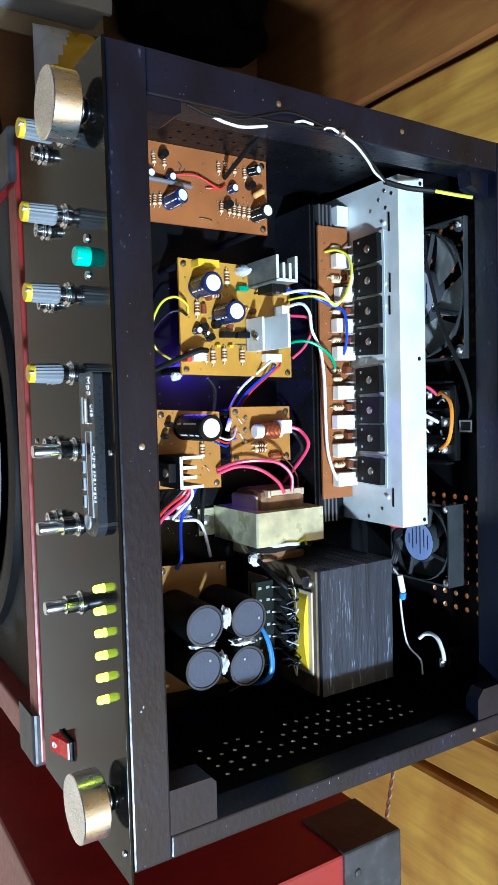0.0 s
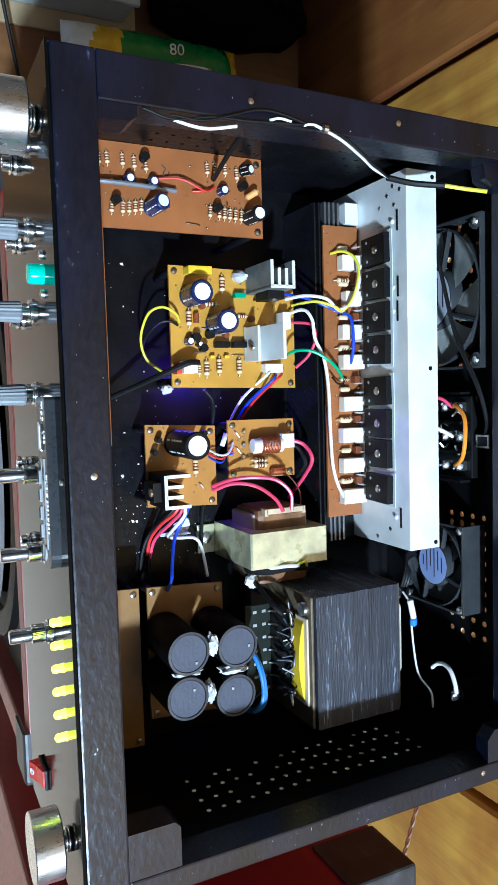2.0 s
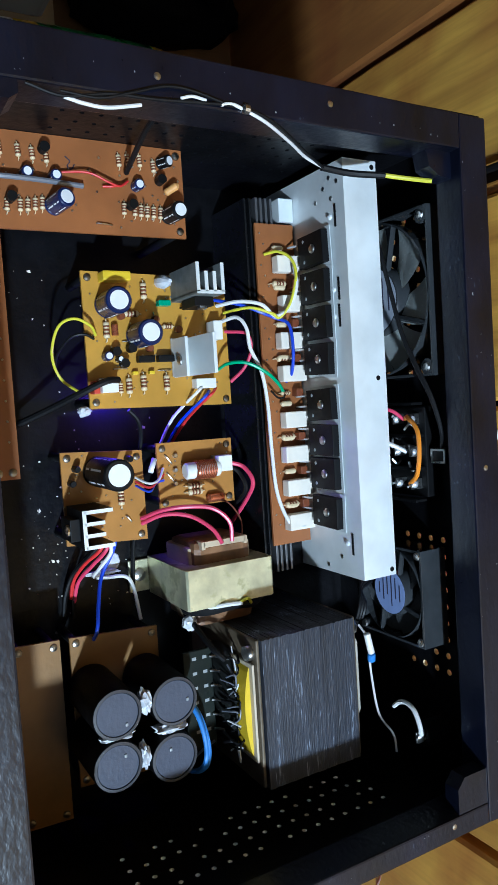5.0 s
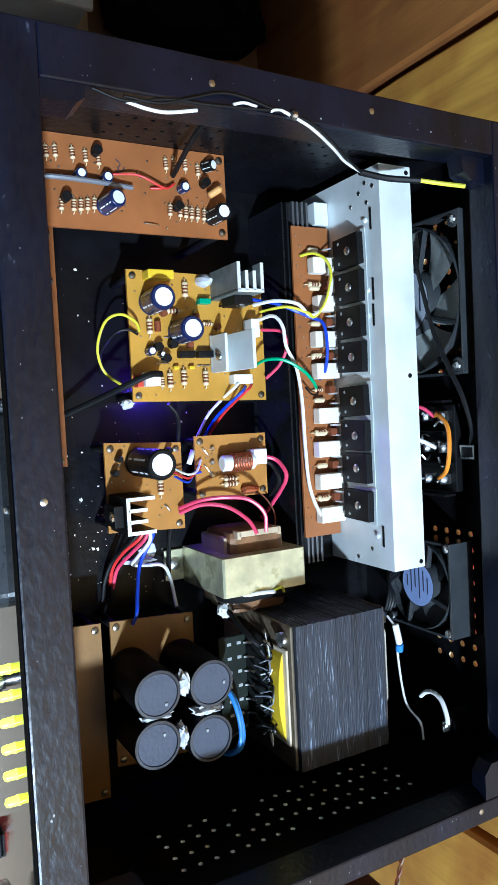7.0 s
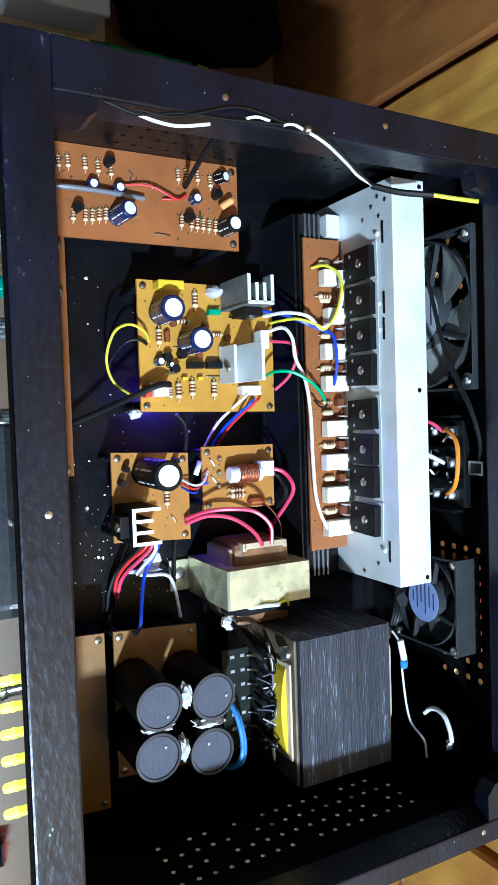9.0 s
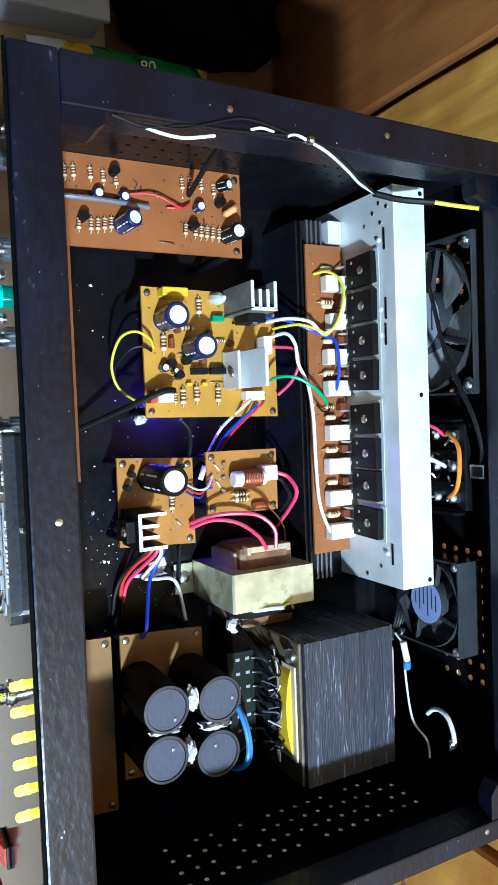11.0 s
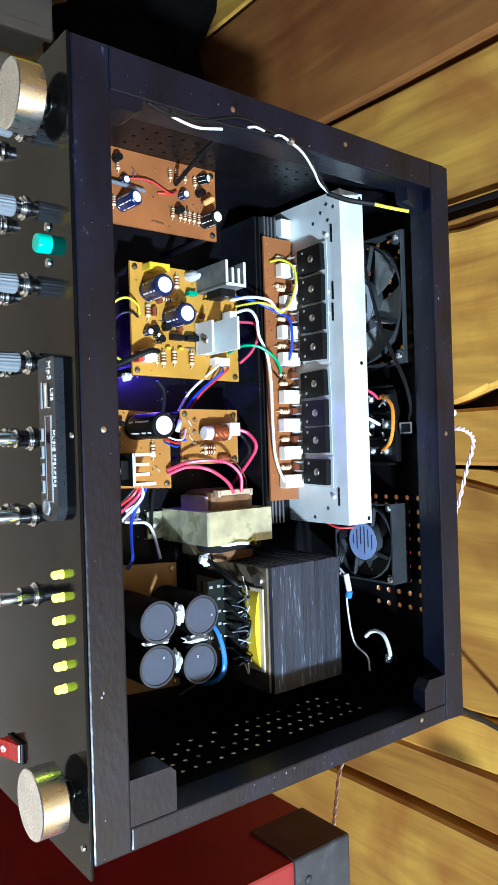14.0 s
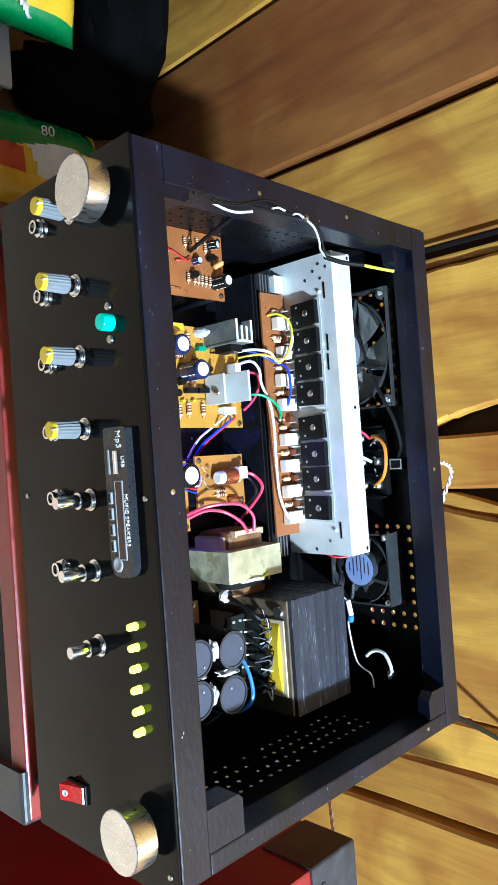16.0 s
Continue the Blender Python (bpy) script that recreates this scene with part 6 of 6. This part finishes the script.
wire("black", [(0.3270, 0.2400, 0.0980), (0.3345, 0.2580, 0.1080), (0.3450, 0.2780, 0.1110), (0.3650, 0.3130, 0.1080), (0.3880, 0.3530, 0.1050), (0.4080, 0.3800, 0.1250), (0.4120, 0.3830, 0.2000)], 0.0022, "black mains cable going up the wooden wall", "cables behind the amplifier", "mains_cable")
wire("black", [(-0.0300, 0.3870, 0.2300), (-0.0290, 0.3860, 0.1500), (-0.0295, 0.3860, 0.0500), (-0.0290, 0.3850, -0.1000), (-0.0200, 0.3800, -0.3000)], 0.0032, "black cable in a gap of the wooden wall", "cables behind the amplifier", "mains_cable")

# low table with packages to the left
SH = -0.335
tbl = thing("low_table", (-0.42, 0.13, FLOOR), "low brown wooden table beside the cabinet", "table")
part("tabletop", b_box(B(), (-0.8, -0.12, SH - 0.022), (-0.05, 0.375, SH), 0.003), wood("brown_table_boards", (0.2, 0.095, 0.03), (0.08, 0.034, 0.012), "y"), tbl)
for x in (-0.77, -0.08):
    for y in (-0.09, 0.345):
        part("leg", b_box(B(), (x - 0.02, y - 0.02, FLOOR), (x + 0.02, y + 0.02, SH - 0.022), 0.002), bpy.data.materials["brown_table_boards"], tbl)


def pouch(name, x0, x1, y0, y1, z0, h, mats, label, seed, turn=0.0, lean=0.0):
    """A stuffed film bag: swollen in the middle, crimped at both ends, with printed fields as strips of their own."""
    t = thing(name, ((x0 + x1) / 2, (y0 + y1) / 2, z0), label, "package", "packages on the table")
    n, m_ = 60, 44
    def at(u, v, side):
        e = (max(0.0, 1 - (2 * u - 1) ** 4) * max(0.0, 1 - (2 * v - 1) ** 6)) ** 0.6
        w = 0.006 * noise.noise(Vector((u * 5, v * 6, seed))) * e
        x, y = x0 + (x1 - x0) * u, y0 + (y1 - y0) * v
        return Vector((x, y, z0 + (h * 0.5 + side * (h * 0.5) * e + side * w if side > 0 else h * 0.5 - h * 0.5 * e) + lean * (u - 0.5)))
    fields = {}
    for i in range(n):
        for j in range(m_):
            u, v = (i + 0.5) / n, (j + 0.5) / m_
            top = mats(u, v)
            fields.setdefault(top, []).append((i, j, 1))
            fields.setdefault(BAGYELLOW if top is BAGRED else top, []).append((i, j, -1))
    for key, cells in fields.items():
        bmn = B()
        for i, j, side in cells:
            q = [at(a / n, b / m_, side) for a, b in ((i, j), (i + 1, j), (i + 1, j + 1), (i, j + 1))]
            bmn.faces.new([bmn.verts.new(p) for p in (q if side > 0 else q[::-1])]).smooth = True
        bmesh.ops.remove_doubles(bmn, verts=bmn.verts[:], dist=1e-6)
        part("film_" + key.name.split("_")[0], bmn, key, t)
    if turn:
        t.rotation_euler.z = radians(turn)
    return t


def print_a(u, v):
    if v < 0.07 + 0.3 * max(0.0, 0.4 - u) or u > 0.97:
        return BAGWHITE
    if v < 0.3 - 0.1 * u and u < 0.6:
        return BAGYELLOW
    if u < 0.34 + 0.04 * math.sin(v * 7) and v < 0.9:
        return BAGGREEN
    if u < 0.62 and 0.46 + 0.2 * (u - 0.34) < v < 0.74:
        return BAGWHITE
    if 0.36 < u < 0.6 and 0.26 < v < 0.44:
        return BAGRED
    return BAGYELLOW


def print_b(u, v):
    if v > 0.95 and u < 0.86:
        return BAGWHITE
    if u > 0.945 - 0.02 * v or v > 0.95:
        return BAGGREEN
    return BAGYELLOW


pa = pouch("snack_bag", -0.228, -0.11, 0.1, 0.28, SH, 0.06, print_a, "green, yellow and white plastic bag lying on the table", 1.3)
lettering("80", 0.015, pose(-0.2060, 0.2050, SH + 0.0590, 0, -10, 92), pa, INK)
tray = solid("cardboard_sheet", b_box(B(), (-0.53, -0.12, SH), (-0.2290, 0.182, SH + 0.004), 0.001), mat("pale_cardboard", (0.36, 0.27, 0.15), 0.8, vary=0.2, scale=30, bump=0.2), "pale cardboard sheet under the plastic box", "cardboard")
pc = thing("storage_box", (-0.38, 0.03, SH + 0.004), "pale grey plastic box with a flat lid", "box")
part("body", b_box(B(), (-0.52, -0.11, SH + 0.004), (-0.2470, 0.170, SH + 0.045), 0.006), PALEBOX, pc)
part("lid", b_box(B(), (-0.523, -0.113, SH + 0.045), (-0.2440, 0.173, SH + 0.052), 0.003), PALEBOX, pc)
part("lid_panel", b_box(B(), (-0.512, -0.102, SH + 0.052), (-0.2550, 0.162, SH + 0.0528), 0.0003), PALEBOX, pc)
pb = pouch("snack_bag", -0.50, -0.286, 0.07, 0.224, SH + 0.053, 0.066, print_b, "yellow plastic bag with a green border lying on the box", 4.1)
lettering("TIC", 0.016, pose(-0.2960, 0.1600, SH + 0.1080, 0, 40, 80), pb, INK, 0.0015)
bm = B()
bmesh.ops.create_icosphere(bm, subdivisions=4, radius=1)
for v in bm.verts:
    k = 1 + 0.25 * noise.noise(v.co * 1.7) + 0.1 * noise.noise(v.co * 5)
    v.co = Vector((-0.272 + v.co.x * 0.046 * k, 0.272 + v.co.y * 0.085 * k, max(SH, SH + 0.03 + v.co.z * 0.042 * k)))
# Second lobe, added to darken the strip of tabletop that lies in shade.
shade_lobe = bmesh.ops.create_icosphere(bm, subdivisions=4, radius=1)["verts"]
for v in shade_lobe:
    k = 1 + 0.2 * noise.noise(v.co * 1.9 + Vector((4, 0, 0))) + 0.08 * noise.noise(v.co * 6)
    v.co = Vector((-0.395 + v.co.x * 0.135 * k, 0.318 + v.co.y * 0.05 * k, max(SH, SH + 0.045 + v.co.z * 0.06 * k)))
for f in bm.faces:
    f.smooth = True
bag = thing("bin_bag", (-0.272, 0.225, SH), "crumpled black plastic bag with a lobe added over shaded tabletop", "bag")
part("sack", bm, BLACKBAG, bag)
part("knot", b_lathe(B(), (-0.262, 0.215, SH + 0.06), (0.3, -0.6, 0.6), [(0, 0.012), (0.008, 0.006), (0.014, 0.005), (0.022, 0.011), (0.03, 0.014)], 9), BLACKBAG, bag)
wire("black", [(-0.32, 0.03, SH + 0.056), (-0.255, 0.04, SH + 0.057), (-0.215, 0.05, SH + 0.04), (-0.1, 0.075, SH + 0.006), (-0.06, 0.06, SH + 0.006)], 0.002, "black cable hanging over the pale box", "cables behind the amplifier", "mains_cable")
